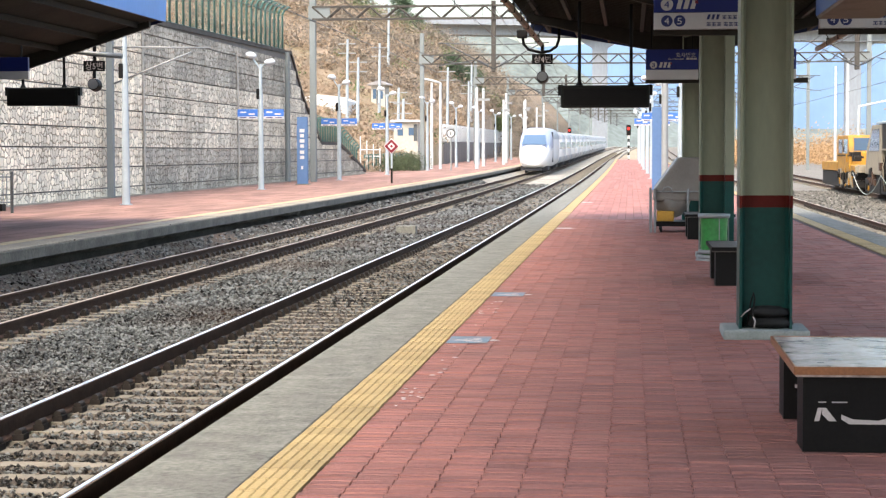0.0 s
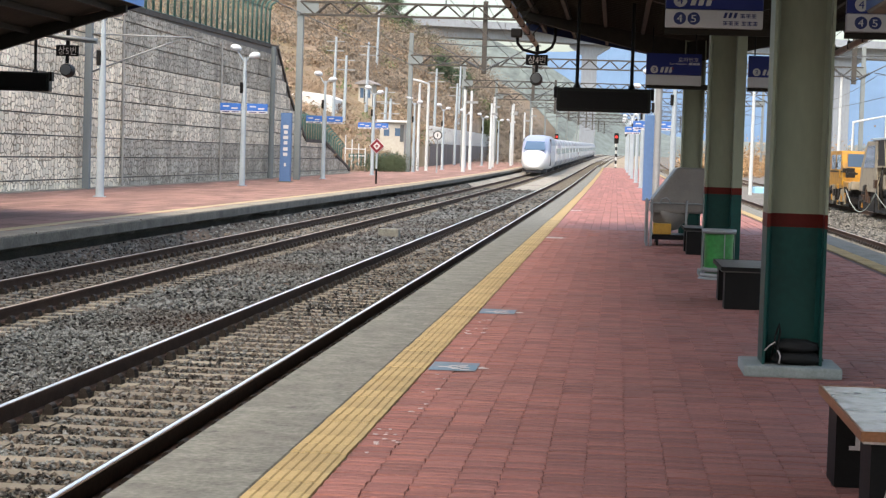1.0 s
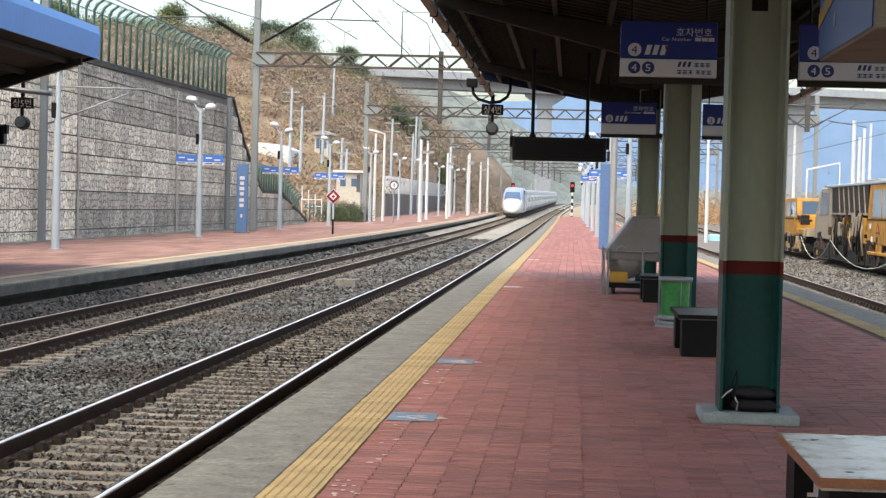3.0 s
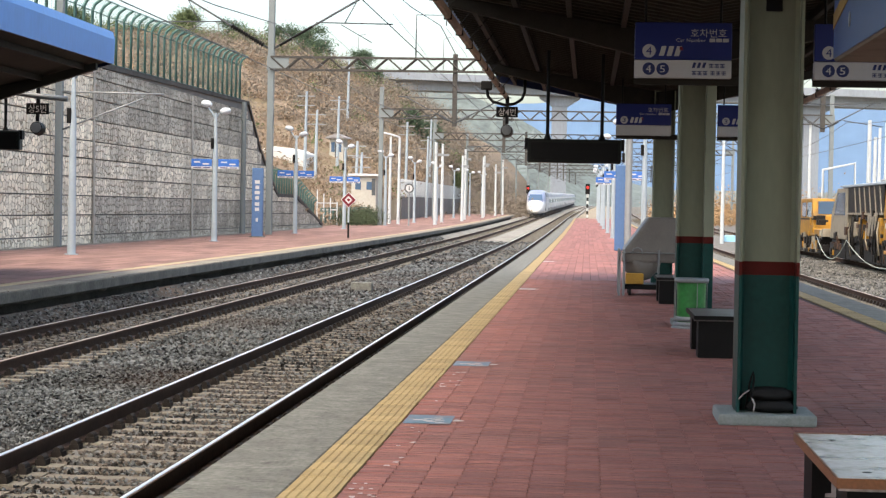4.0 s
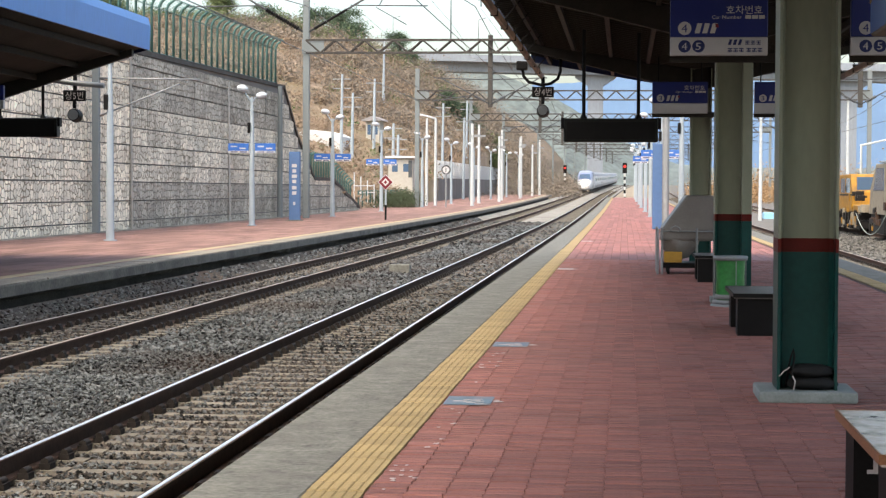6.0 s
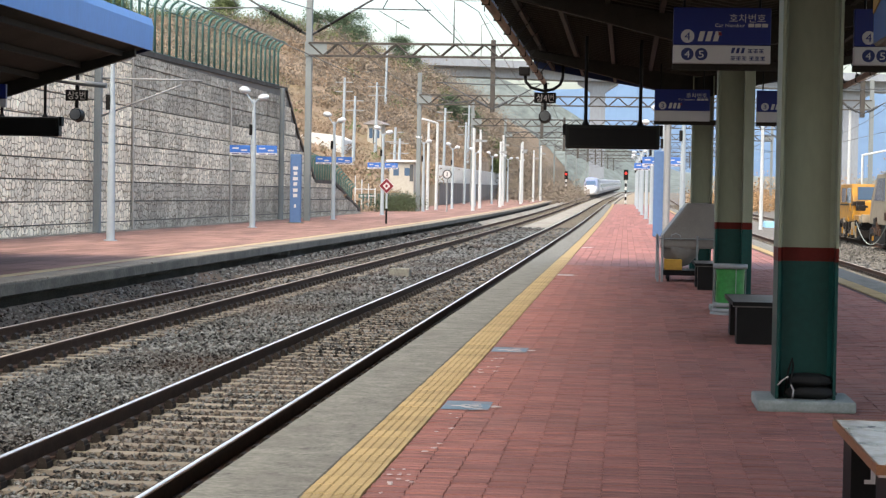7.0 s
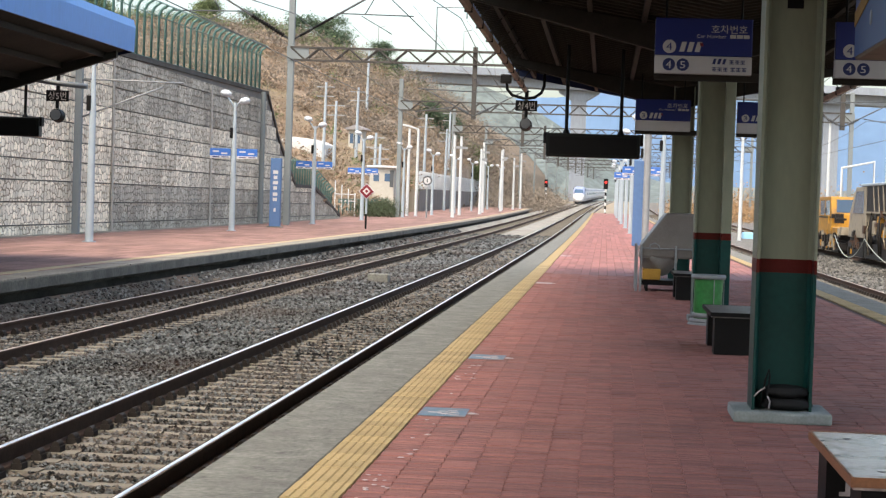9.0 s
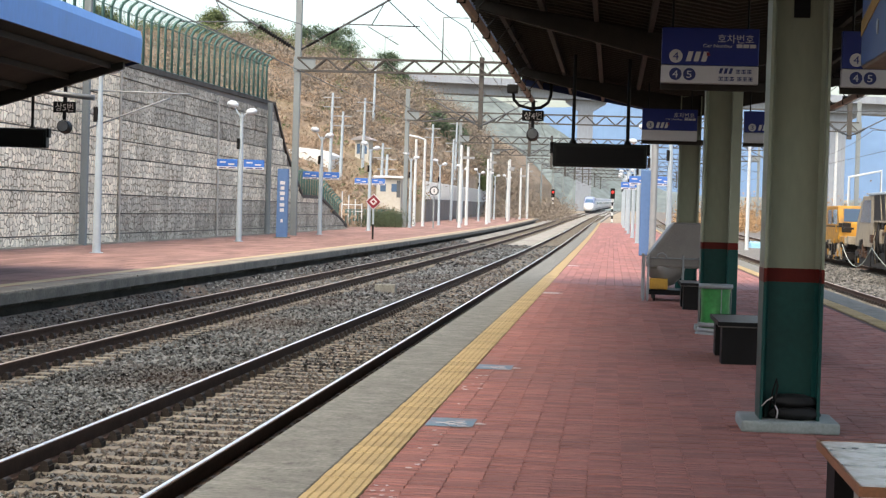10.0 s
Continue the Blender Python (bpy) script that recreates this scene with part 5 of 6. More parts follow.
def build_far_platform():
    canopy_far()
    far_platform_rack()
    for i, (x, y) in enumerate(((-15.1, 56.3), (-15.5, 80.3), (-15.9, 105.5), (-15.9, 127.0), (-15.6, 150), (-15.3, 172), (-15.0, 194), (-14.8, 216), (-14.5, 240), (-14.2, 262))):
        platform_lamp(x, y, sign=0 < i < 4, h=5.35)
    p = thing("blue_name_pillar", "tall blue station name pillar with white lettering marks", "sign pillar", (-15.68, 92.0, g(92.0)))
    boxpart("pillar", (-0.26, 0.26, -0.14, 0.14, 0.03, 3.3), M_PILLARBLUE, p, "", 0.02)
    boxpart("base", (-0.36, 0.36, -0.24, 0.24, 0.0, 0.05), M_KERB, p)
    for k, (z, w) in enumerate(((2.55, 0.12), (2.3, 0.09), (2.05, 0.12), (1.8, 0.09), (1.5, 0.11), (1.25, 0.1), (0.75, 0.05))):
        text_bar("text_bar", -w, w, -0.141, z, z + 0.16, M_SIGNWHITE, p)
    p = thing("red_diamond_signal", "red and white diamond signal on a slim post", "signal sign", (-11.8, 96.0, g(96.0)))
    bm = B()
    cyl(bm, (0, 0, 0), (0, 0, 0.75), 0.05, 10, mi=1)
    cyl(bm, (0, 0, 0.75), (0, 0, 1.6), 0.05, 10)
    part("post", bm, [M_WHITEPOLE, M_BLACK], p, "white post with a black foot")
    for nm, r, yy, m in (("plate", 0.40, 0.0, M_SIGNWHITE), ("border", 0.355, -0.03, M_RED), ("centre", 0.19, -0.036, M_SIGNWHITE), ("letter_bar", 0.09, -0.042, M_RED)):
        bm = B()
        prism(bm, [(0, 1.87 - r), (r, 1.87), (0, 1.87 + r), (-r, 1.87)], 'y', yy - 0.035, yy - 0.01 if nm == "plate" else yy - 0.02)
        part(nm, bm, m, p)
    p = thing("round_sign", "round white sign with a dark rim on a slim post", "sign", (-13.75, 150.0, g(150.0)))
    bm = B()
    cyl(bm, (0, 0, 0), (0, 0, 2.6), 0.06, 8)
    part("post", bm, M_GALV, p)
    bm = B()
    cyl(bm, (0, 0.02, 2.9), (0, -0.02, 2.9), 0.37, 24)
    part("rim", bm, M_DARKSTEEL, p)
    bm = B()
    cyl(bm, (0, -0.021, 2.9), (0, -0.03, 2.9), 0.26, 24)
    part("disc", bm, M_SIGNWHITE, p)
    boxpart("mark", (-0.04, 0.04, -0.034, -0.031, 2.75, 3.05), M_DARKSTEEL, p)
    # clusters of slim poles further along
    for x, y, h in ((-12.5, 160, 6.8), (-13.3, 178, 7.2), (-12.2, 190, 6.4), (-12.9, 205, 7.4), (-12.0, 224, 7.0), (-12.5, 236, 7.4), (-11.8, 250, 6.6), (-11.4, 262, 7.4)):
        p = thing("slim_pole", "slim white pole at the far platform", "pole", (x, y, g(y)), "slim white poles")
        bm = B()
        cyl(bm, (0, 0, 0), (0, 0, h), 0.16, 10, 0.11)
        part("pole", bm, M_POLEWHITE, p)
        bm = B()
        box(bm, -0.2, 0.6, -0.1, 0.1, h - 1.15, h - 0.93)
        part("cross_box", bm, M_GALV, p)
    for x, y in ((-10.3, 338.0), (0.0, 262.0)):
        s = thing("track_signal", "black signal head with red lamp on a banded post", "signal", (x, y, g(y) - 0.6), "track signals")
        for k in range(8):
            bm = B()
            cyl(bm, (0, 0, 0.45 * k), (0, 0, 0.45 * (k + 1)), 0.13, 8)
            part("post_band", bm, M_WHITE if k % 2 else M_BLACK, s)
        boxpart("head", (-0.3, 0.3, -0.2, 0.2, 3.6, 5.0), M_BLACK, s, "", 0.05)
        bm = B()
        cyl(bm, (0, -0.2, 4.5), (0, -0.28, 4.5), 0.2, 14)
        part("red_lamp", bm, mat("red_signal_lamp", (0.3, 0.02, 0.02), 0.4, emit=((1, 0.05, 0.03), 0.2), bump=0), s)


def build_near_far_end():
    for i, (x, y) in enumerate(((2.3, 80.0), (1.75, 92.0), (1.45, 110.0), (1.4, 132.0), (1.3, 154.0), (1.3, 176.0), (1.2, 198.0), (1.2, 220.0), (1.2, 236.0))):
        platform_lamp(x, y, sign=y in (92.0, 110.0), h=5.35, grp="platform lamps on the near platform")
    p = thing("blue_name_pillar", "tall faded blue station name pillar on the platform", "sign pillar", (1.36, 78.0, g(78.0)))
    boxpart("pillar", (-0.26, 0.26, -0.14, 0.14, 0.0, 3.4), M_PILLARBLUE, p, "", 0.02)
    p = thing("grey_post", "grey post beside the blue pillar", "post", (1.6, 77.0, g(77.0)))
    bm = B()
    cyl(bm, (0, 0, 0), (0, 0, 5.5), 0.14, 10)
    part("post", bm, M_GALV, p)
    box_bm = B()
    box(box_bm, -0.1, 0.1, -0.1, 0.1, 4.2, 4.8)
    part("loudspeaker", box_bm, M_BLACK, p)
    b = thing("track_box", "pale concrete cable box between the tracks", "cable box", (-6.05, 52.5, -0.73))
    boxpart("box", (-0.28, 0.28, -0.2, 0.2, 0, 0.25), M_KERB, b, "", 0.02)


build_catenary()
build_far_platform()
build_near_far_end()


# ---------------------------------------------------------------- hillside, viaduct and distance
def smooth(t):
    t = max(0.0, min(1.0, t))
    return t * t * (3 - 2 * t)


def hill_z(x, y):
    edge = 6.7 if y < 104 else max(g(y) - 0.3, wall_top(y) - 0.25)
    near = 1.0 - 0.8 * smooth((y - 10) / 60)
    z = edge + 5.0 * smooth((-19.5 - x) / 16) * near
    far = 26.0 * (1 - math.exp(min(0.0, x + 15.0) / 15.0)) * smooth((y - 118) / 185)
    z += far
    if x > -19.15:
        z = -1.6 + smooth((y - 268) / 40) * (far + 1.6 + g(y) * 0.5)
    n = noise.fractal(Vector((x * 0.05, y * 0.05, 0)), 1.0, 2.0, 4)
    return z + n * 1.3 * smooth((-20 - x) / 10)


def clump_soup(name, spots, material, tris, seed, parent=None, flat=0.8):
    """Twigs and leaves as many small loose blades gathered in uneven clumps; spots: x, y, z, radius."""
    rng = np.random.default_rng(seed)
    V, n = [], 0
    for x, y, z, r in spots:
        c = rng.normal(0, 0.42, (tris, 3)) * r
        c[:, 2] = (np.abs(c[:, 2]) if parent is None else c[:, 2]) * flat
        blade = rng.normal(0, 1, (tris, 3, 3)) * min(0.105, r * 0.058)
        V.append((c[:, None] + blade + np.array([x, y, z])).reshape(-1, 3))
        n += tris
    F = np.arange(n * 3).reshape(-1, 3)
    return soup(name, np.concatenate(V).tolist(), F.tolist(), material, parent)


def tree(x, y, z, h, crown_r, kind, label):
    t = thing("tree", label, "tree", (x, y, z), "hill trees")
    rng = random.Random(int(x * 7 + y * 3))
    bm = B()
    cyl(bm, (0, 0, -0.5), (0.1, 0, h * 0.55), 0.2, 8, 0.12)
    cyl(bm, (0.1, 0, h * 0.55), (0.0, 0.1, h * 0.95), 0.12, 6, 0.03)
    spots = []
    for k in range(20):
        a, hh = rng.uniform(0, 6.28), h * rng.uniform(0.05, 0.95)
        rr = crown_r * rng.uniform(0.35, 1.0) * (1.15 - hh / h * 0.6)
        e = (rr * math.cos(a), rr * math.sin(a), hh + rng.uniform(0.0, 0.5))
        cyl(bm, (0.05, 0, hh - 0.4), e, 0.06, 5, 0.02)
        spots += [(e[0], e[1], e[2] - 0.15, crown_r * rng.uniform(0.28, 0.5)), (e[0] * 0.55, e[1] * 0.55, e[2], crown_r * rng.uniform(0.25, 0.4))]
    part("trunk", bm, M_BARK, t)
    spots.append((0, 0, h * 0.9, crown_r * 0.4))
    clump_soup("crown", spots, kind, 560, int(abs(x * 10 + y)), t, 0.75)
    return t


def build_hill():
    bm = B()
    xs = [-220, -160, -120, -95, -80] + [-70 + 2.5 * i for i in range(20)] + [-20.3, -19.16, -19.1, -16, -14, -12.5, -11]
    ys = [-160, -100, -60, -30, 0, 20, 40] + list(range(48, 420, 6)) + [450, 520, 640]
    rows = [[bm.verts.new((x, y, hill_z(x, y))) for x in xs] for y in ys]
    for a, b in zip(rows, rows[1:]):
        for i in range(len(xs) - 1):
            f = bm.faces.new((a[i], a[i + 1], b[i + 1], b[i]))
            f.smooth = True
    tagged(link("hillside", bm, M_HILL), "steep hillside of dry orange-brown earth and scrub", "hillside", kind="structure")
    rng = random.Random(5)
    def spread(n, x0, x1, y0, y1, r0, r1):
        out = []
        for _ in range(n):
            x, y = rng.uniform(x0, x1), rng.uniform(y0, y1)
            out.append((x, y, hill_z(x, y) - 0.1, rng.uniform(r0, r1)))
        return out
    tagged(clump_soup("hill_scrub", spread(2600, -75, -19.5, 125, 330, 0.7, 2.0), M_SCRUB, 150, 1, None, 0.6), "dry orange-brown scrub covering the hillside", "scrub", kind="stuff")
    tagged(clump_soup("bare_thicket", spread(620, -60, -12, 215, 345, 1.2, 2.8) + spread(420, -32, -9, 262, 400, 1.8, 4.2), M_SCRUB_D, 210, 2, None, 1.05), "bare grey-brown winter thicket on the slope", "scrub", kind="stuff")
    tagged(clump_soup("evergreen_scrub", spread(120, -60, -19.5, 160, 330, 0.8, 1.8) + spread(110, -28, -20.5, 50, 112, 0.6, 1.5) + spread(330, -85, -24, 284, 326, 1.3, 2.8), M_LEAF, 110, 3), "dull green evergreen scrub", "scrub", kind="stuff")
    # bushes and small pines along the crest
    crest_green, crest_dry = [], []
    for i in range(150):
        u = -0.29 + 0.19 * i / 149
        y = max(range(150, 330, 6), key=lambda q: (hill_z(u * q, q) - 1.6) / q)
        q = y + rng.uniform(-4, 6)
        (crest_green if i % 3 else crest_dry).append((u * q, q, hill_z(u * q, q) - 0.2, rng.uniform(0.9, 2.6)))
    tagged(clump_soup("crest_bushes", crest_green, M_LEAF, 420, 31, None, 0.9), "dull green bushes along the hill's crest", "bushes", kind="stuff")
    tagged(clump_soup("crest_thicket", crest_dry, M_SCRUB_D, 320, 32, None, 0.9), "bare winter thicket along the hill's crest", "scrub", kind="stuff")
    for x, y, h, r, m in ((-62, 300, 8.5, 4.2, M_LEAF), (-57, 306, 8, 3.8, M_PINE), (-52, 296, 6.5, 3.2, M_LEAF), (-47.5, 304, 8.5, 4.4, M_PINE), (-43.5, 300, 8, 4.0, M_PINE),
                          (-34.6, 298, 8.5, 3.0, M_PINE), (-25, 268, 6, 3.2, M_PINE), (-22.5, 276, 6.5, 3.4, M_PINE), (-20, 283, 5.5, 2.8, M_LEAF),
                          (-27, 99, 4.5, 1.6, M_LEAF), (-30, 112, 5, 1.7, M_LEAF), (-34, 120, 5, 1.9, M_LEAF), (-24, 72, 4.2, 1.8, M_LEAF), (-25, 80, 4.0, 1.7, M_LEAF),
                          (-23, 63, 4.5, 1.8, M_PINE), (-36, 135, 4.5, 1.8, M_SCRUB_D), (-40, 150, 5, 2.0, M_LEAF)):
        tree(x, y, hill_z(x, y) - (3.4 if y > 260 else 0.3), h, r, m, "dark green pine on the hill's crest" if m is M_PINE else "small hill tree with thin dull foliage")


def build_viaduct():
    y, k = 620.0, 1.476
    v = thing("viaduct", "long pale concrete road viaduct on tall piers", "viaduct", (0, y, 0))
    x0, x1 = -130.0, 280.0
    def top(x):
        return 40.3 - 0.025 * (x - 30)
    for z0, z1, ya, yb, nm in ((-2.4, -0.4, -3.5, 3.5, "girder"), (-0.4, 0.0, -6.2, 6.2, "deck"), (0.0, 1.1, -6.2, -5.9, "parapet"), (0.0, 1.1, 5.9, 6.2, "parapet")):
        bm = B()
        ring_pts = ((ya, z0), (yb, z0), (yb, z1), (ya, z1))
        A = [bm.verts.new((x0, p * k, top(x0) + q * k)) for p, q in ring_pts]
        C = [bm.verts.new((x1, p * k, top(x1) + q * k)) for p, q in ring_pts]
        bm.faces.new(A), bm.faces.new(C[::-1])
        for i in range(4):
            bm.faces.new((A[i], C[i], C[(i + 1) % 4], A[(i + 1) % 4]))
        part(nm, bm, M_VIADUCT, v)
    for x in (-90.0, -9.4, 69.5, 149.0, 229.0):
        bm = B()
        box(bm, x - 2.4, x + 2.4, -2.2, 2.2, 2.0, top(x) - 5.9)
        prism(bm, [(x - 2.4, top(x) - 6.8), (x + 2.4, top(x) - 6.8), (x + 6.4, top(x) - 4.3), (x + 6.4, top(x) - 3.55), (x - 6.4, top(x) - 3.55), (x - 6.4, top(x) - 4.3)], 'y', -2.4, 2.4)
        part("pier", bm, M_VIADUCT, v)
    for i in range(14):
        x = -100 + 27 * i
        bm = B()
        tube(bm, [(x, -8.6, top(x) + 1.5), (x, -8.6, top(x) + 12.5), (x + 2.4, -8.4, top(x) + 13.2)], 0.14, 6)
        part("street_lamp", bm, M_GALV, v)


def build_distance():
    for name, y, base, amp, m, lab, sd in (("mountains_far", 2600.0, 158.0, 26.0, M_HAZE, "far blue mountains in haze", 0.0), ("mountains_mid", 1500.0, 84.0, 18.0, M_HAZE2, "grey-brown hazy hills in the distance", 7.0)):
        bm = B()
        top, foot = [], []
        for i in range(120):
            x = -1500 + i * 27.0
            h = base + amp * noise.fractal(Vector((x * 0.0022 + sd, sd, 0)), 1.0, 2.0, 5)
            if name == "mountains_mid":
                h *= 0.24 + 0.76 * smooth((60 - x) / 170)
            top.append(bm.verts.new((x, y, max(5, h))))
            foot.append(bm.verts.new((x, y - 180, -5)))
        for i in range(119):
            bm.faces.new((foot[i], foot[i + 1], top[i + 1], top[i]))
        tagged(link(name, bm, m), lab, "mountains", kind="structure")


def build_village():
    h = thing("vinyl_greenhouse", "low white vinyl greenhouse on the slope", "greenhouse", (-29.6, 190, hill_z(-29.6, 190) - 0.2))
    bm = B()
    prism(bm, [(-2.3, -1.0), (2.3, -1.0), (2.2, 0.7), (1.2, 1.15), (-1.0, 1.35), (-2.1, 1.1)], 'y', -1.5, 6.0)
    bevelled(bm, 0.08, 2)
    part("cover", bm, M_WHITE, h)
    for x, y, w, d, hh, rz, m in ((-22.4, 190, 3.2, 3.0, 1.5, 12, M_HOUSEW), (-26.4, 205, 1.5, 1.6, 2.6, -8, M_HOUSEW)):
        z = hill_z(x, y) - 0.6
        s = thing("small_house", "small pale house with a grey pitched roof on the slope", "house", (x, y, z), "small houses", rz)
        boxpart("wall", (-w / 2, w / 2, -d / 2, d / 2, -1.5, hh), m, s)
        bm = B()
        prism(bm, [(-w / 2 - 0.4, hh), (w / 2 + 0.4, hh), (w / 2 + 0.3, hh + 0.15), (0, hh + 0.5), (-w / 2 - 0.3, hh + 0.15)], 'y', -d / 2 - 0.4, d / 2 + 0.4)
        part("roof", bm, M_ROOFTILE, s)
        for k in (-1, 1):
            boxpart("window", (k * w / 4 - 0.12 * w, k * w / 4 + 0.12 * w, -d / 2 - 0.03, -d / 2 + 0.03, hh * 0.45, hh * 0.85), M_GLASSD, s)
        boxpart("door", (-0.1 * w, 0.1 * w, -d / 2 - 0.04, -d / 2 + 0.02, -0.1, hh * 0.8), M_DARKSTEEL, s)
    s = thing("shed", "small white shed with a pale flat roof behind the far platform", "shed", (-19.9, 174, 0.2))
    boxpart("wall", (-1.1, 1.1, -1.4, 1.4, 0, 4.1), M_HOUSEW, s, "", 0.02)
    boxpart("roof", (-1.35, 1.35, -1.7, 1.7, 4.1, 4.3), M_WHITE, s, "", 0.03)
    for k in (-1, 1):
        boxpart("window", (k * 0.5 - 0.25, k * 0.5 + 0.25, -1.43, -1.38, 2.9, 3.6), M_GLASSD, s)
    boxpart("door", (0.72, 1.05, -1.44, -1.38, 2.4, 3.9), M_DARKSTEEL, s)
    p = thing("lamp_frame", "white goalpost-shaped pole frame behind the far platform", "frame", (-15.9, 160, g(160)))
    for x, z in ((-0.38, 7.2), (0.35, 7.15)):
        bm = B()
        cyl(bm, (x, 0, 0), (x + 0.02, 0, z), 0.13, 8, 0.10)
        part("post", bm, M_POLEWHITE, p)
    bm = B()
    tube(bm, [(-0.95, 0, 7.5), (-0.38, 0, 7.38), (0.4, 0, 7.15)], 0.08, 8)
    part("arm", bm, M_POLEWHITE, p)
    p = thing("equipment_railing", "pale pipe railing round track equipment beside the bank", "railing", (-19.4, 145, 0.1))
    for k in range(4):
        bm = B()
        cyl(bm, (-0.8 + 0.5 * k, 0, 0), (-0.8 + 0.5 * k, 0, 2.7 - 0.3 * k), 0.045, 6)
        part("post", bm, M_POLEWHITE, p)
    for z in (1.2, 1.7):
        boxpart("rail", (-0.85, 0.75, -0.03, 0.03, z - 0.03, z + 0.03), M_POLEWHITE, p)
    # telegraph poles on and below the slope
    for x, y, hh in ((-27.2, 186, 7.6), (-25.6, 182, 6.4), (-25.6, 198, 7.2), (-28.6, 230, 8.0), (-21.5, 180, 5.2), (-19.2, 205, 7.6), (-20.6, 176, 4.6), (-17.8, 215, 9.5), (-19.5, 240, 7.5)):
        z = max(hill_z(x, y), g(y) - 0.4) if x < -19.15 else g(y) - 0.5
        p = thing("telegraph_pole", "pale concrete telegraph pole with cross arms", "telegraph pole", (x, y, z), "telegraph poles")
        bm = B()
        cyl(bm, (0, 0, -0.5), (0.1, 0, hh), 0.17, 8, 0.11)
        part("pole", bm, M_WHITEPOLE, p)
        for k in range(2):
            boxpart("cross_arm", (-0.8, 0.9, -0.05, 0.05, hh - 0.5 - 0.9 * k, hh - 0.4 - 0.9 * k), M_GALV, p)
    # pale panel fence going down along the ramp
    f = thing("panel_fence", "pale slatted fence stepping down along a concrete ramp wall", "fence")
    for i in range(42):
        y = 197 + 3.0 * i
        top = 4.5 + 0.003 * (y - 197)
        bm = B()
        low = top - 1.8
        for q in (0.15, 0.85):
            box(bm, -18.99, -18.95, y, y + 2.98, low + (top - low) * q - 0.03, low + (top - low) * q + 0.03)
        part("fence_rail", bm, M_WHITEPOLE, f)
        for k in range(6):
            boxpart("slat", (-18.95, -18.91, y + 0.5 * k, y + 0.5 * k + 0.17, low, top), M_POLEWHITE, f)
    bm = B()
    prism(bm, [(197, -0.8), (323, -0.8), (323, 3.05), (197, 2.68)], 'x', -19.1, -18.84)
    tagged(link("ramp_wall", bm, M_RAMP), "grey concrete ramp wall beside the far platform", "ramp", kind="structure")
    hd = thing("hedge", "low dark clipped hedge behind the far platform", "hedge", (-17.4, 150, g(150)))
    clump_soup("leaves", [(random.uniform(-1.3, 1.3), random.uniform(-6, 6), random.uniform(0.1, 0.95), random.uniform(0.5, 0.9)) for _ in range(110)], M_HEDGE, 120, 8, hd)
    for y0, y1 in ((140, 205),):
        fence(y0, y1, -19.2, lambda y: g(y), "pale green low fence behind the far platform", 2.2, 1.3, 0.0)
    # right-hand side: tall lamp and pole rows over the yard
    for x, y, hh in ((13.6, 96, 6.2), (16.2, 112, 6.0), (18.8, 128, 7.2), (17.4, 100, 6.6), (20.5, 120, 7.6), (24.0, 140, 7.0), (22.5, 150, 8.5), (16.8, 150, 8.5), (20.0, 190, 9.5), (13.4, 170, 8), (9.6, 140, 7.6), (9.9, 190, 8.0), (15, 260, 9)):
        p = thing("yard_pole", "slim white pole in the rail yard", "pole", (x, y, g(y) - 0.9), "yard poles")
        bm = B()
        cyl(bm, (0, 0, 0), (0, 0, hh + 0.9), 0.14, 8, 0.09)
        part("pole", bm, M_POLEWHITE, p)
    p = thing("goalpost_frame", "white steel goalpost frame in the rail yard", "frame", (14.2, 112, g(112) - 0.9))
    bm = B()
    tube(bm, [(-0.9, 0, 0), (-0.9, 0, 5.0), (0.9, 0, 5.4), (0.9, 0, 0)], 0.075, 8)
    part("frame", bm, M_POLEWHITE, p)
    tagged(clump_soup("yard_reeds", [(random.uniform(10, 60), random.uniform(230, 330), g(280) - 0.9, random.uniform(1.6, 3.0)) for _ in range(700)], M_REED, 130, 12, None, 1.5), "tall dry orange reeds beyond the yard", "reeds", kind="stuff")
    b = thing("blue_tarp_stack", "stack under a blue and white tarpaulin by the yard track", "stack", (10.9, 150, g(150) - 0.95))
    bm = B()
    box(bm, -0.4, 0.4, -1.0, 1.0, 0, 0.7)
    bevelled(bm, 0.12, 2)
    part("tarpaulin", bm, M_PALEBLUE, b)


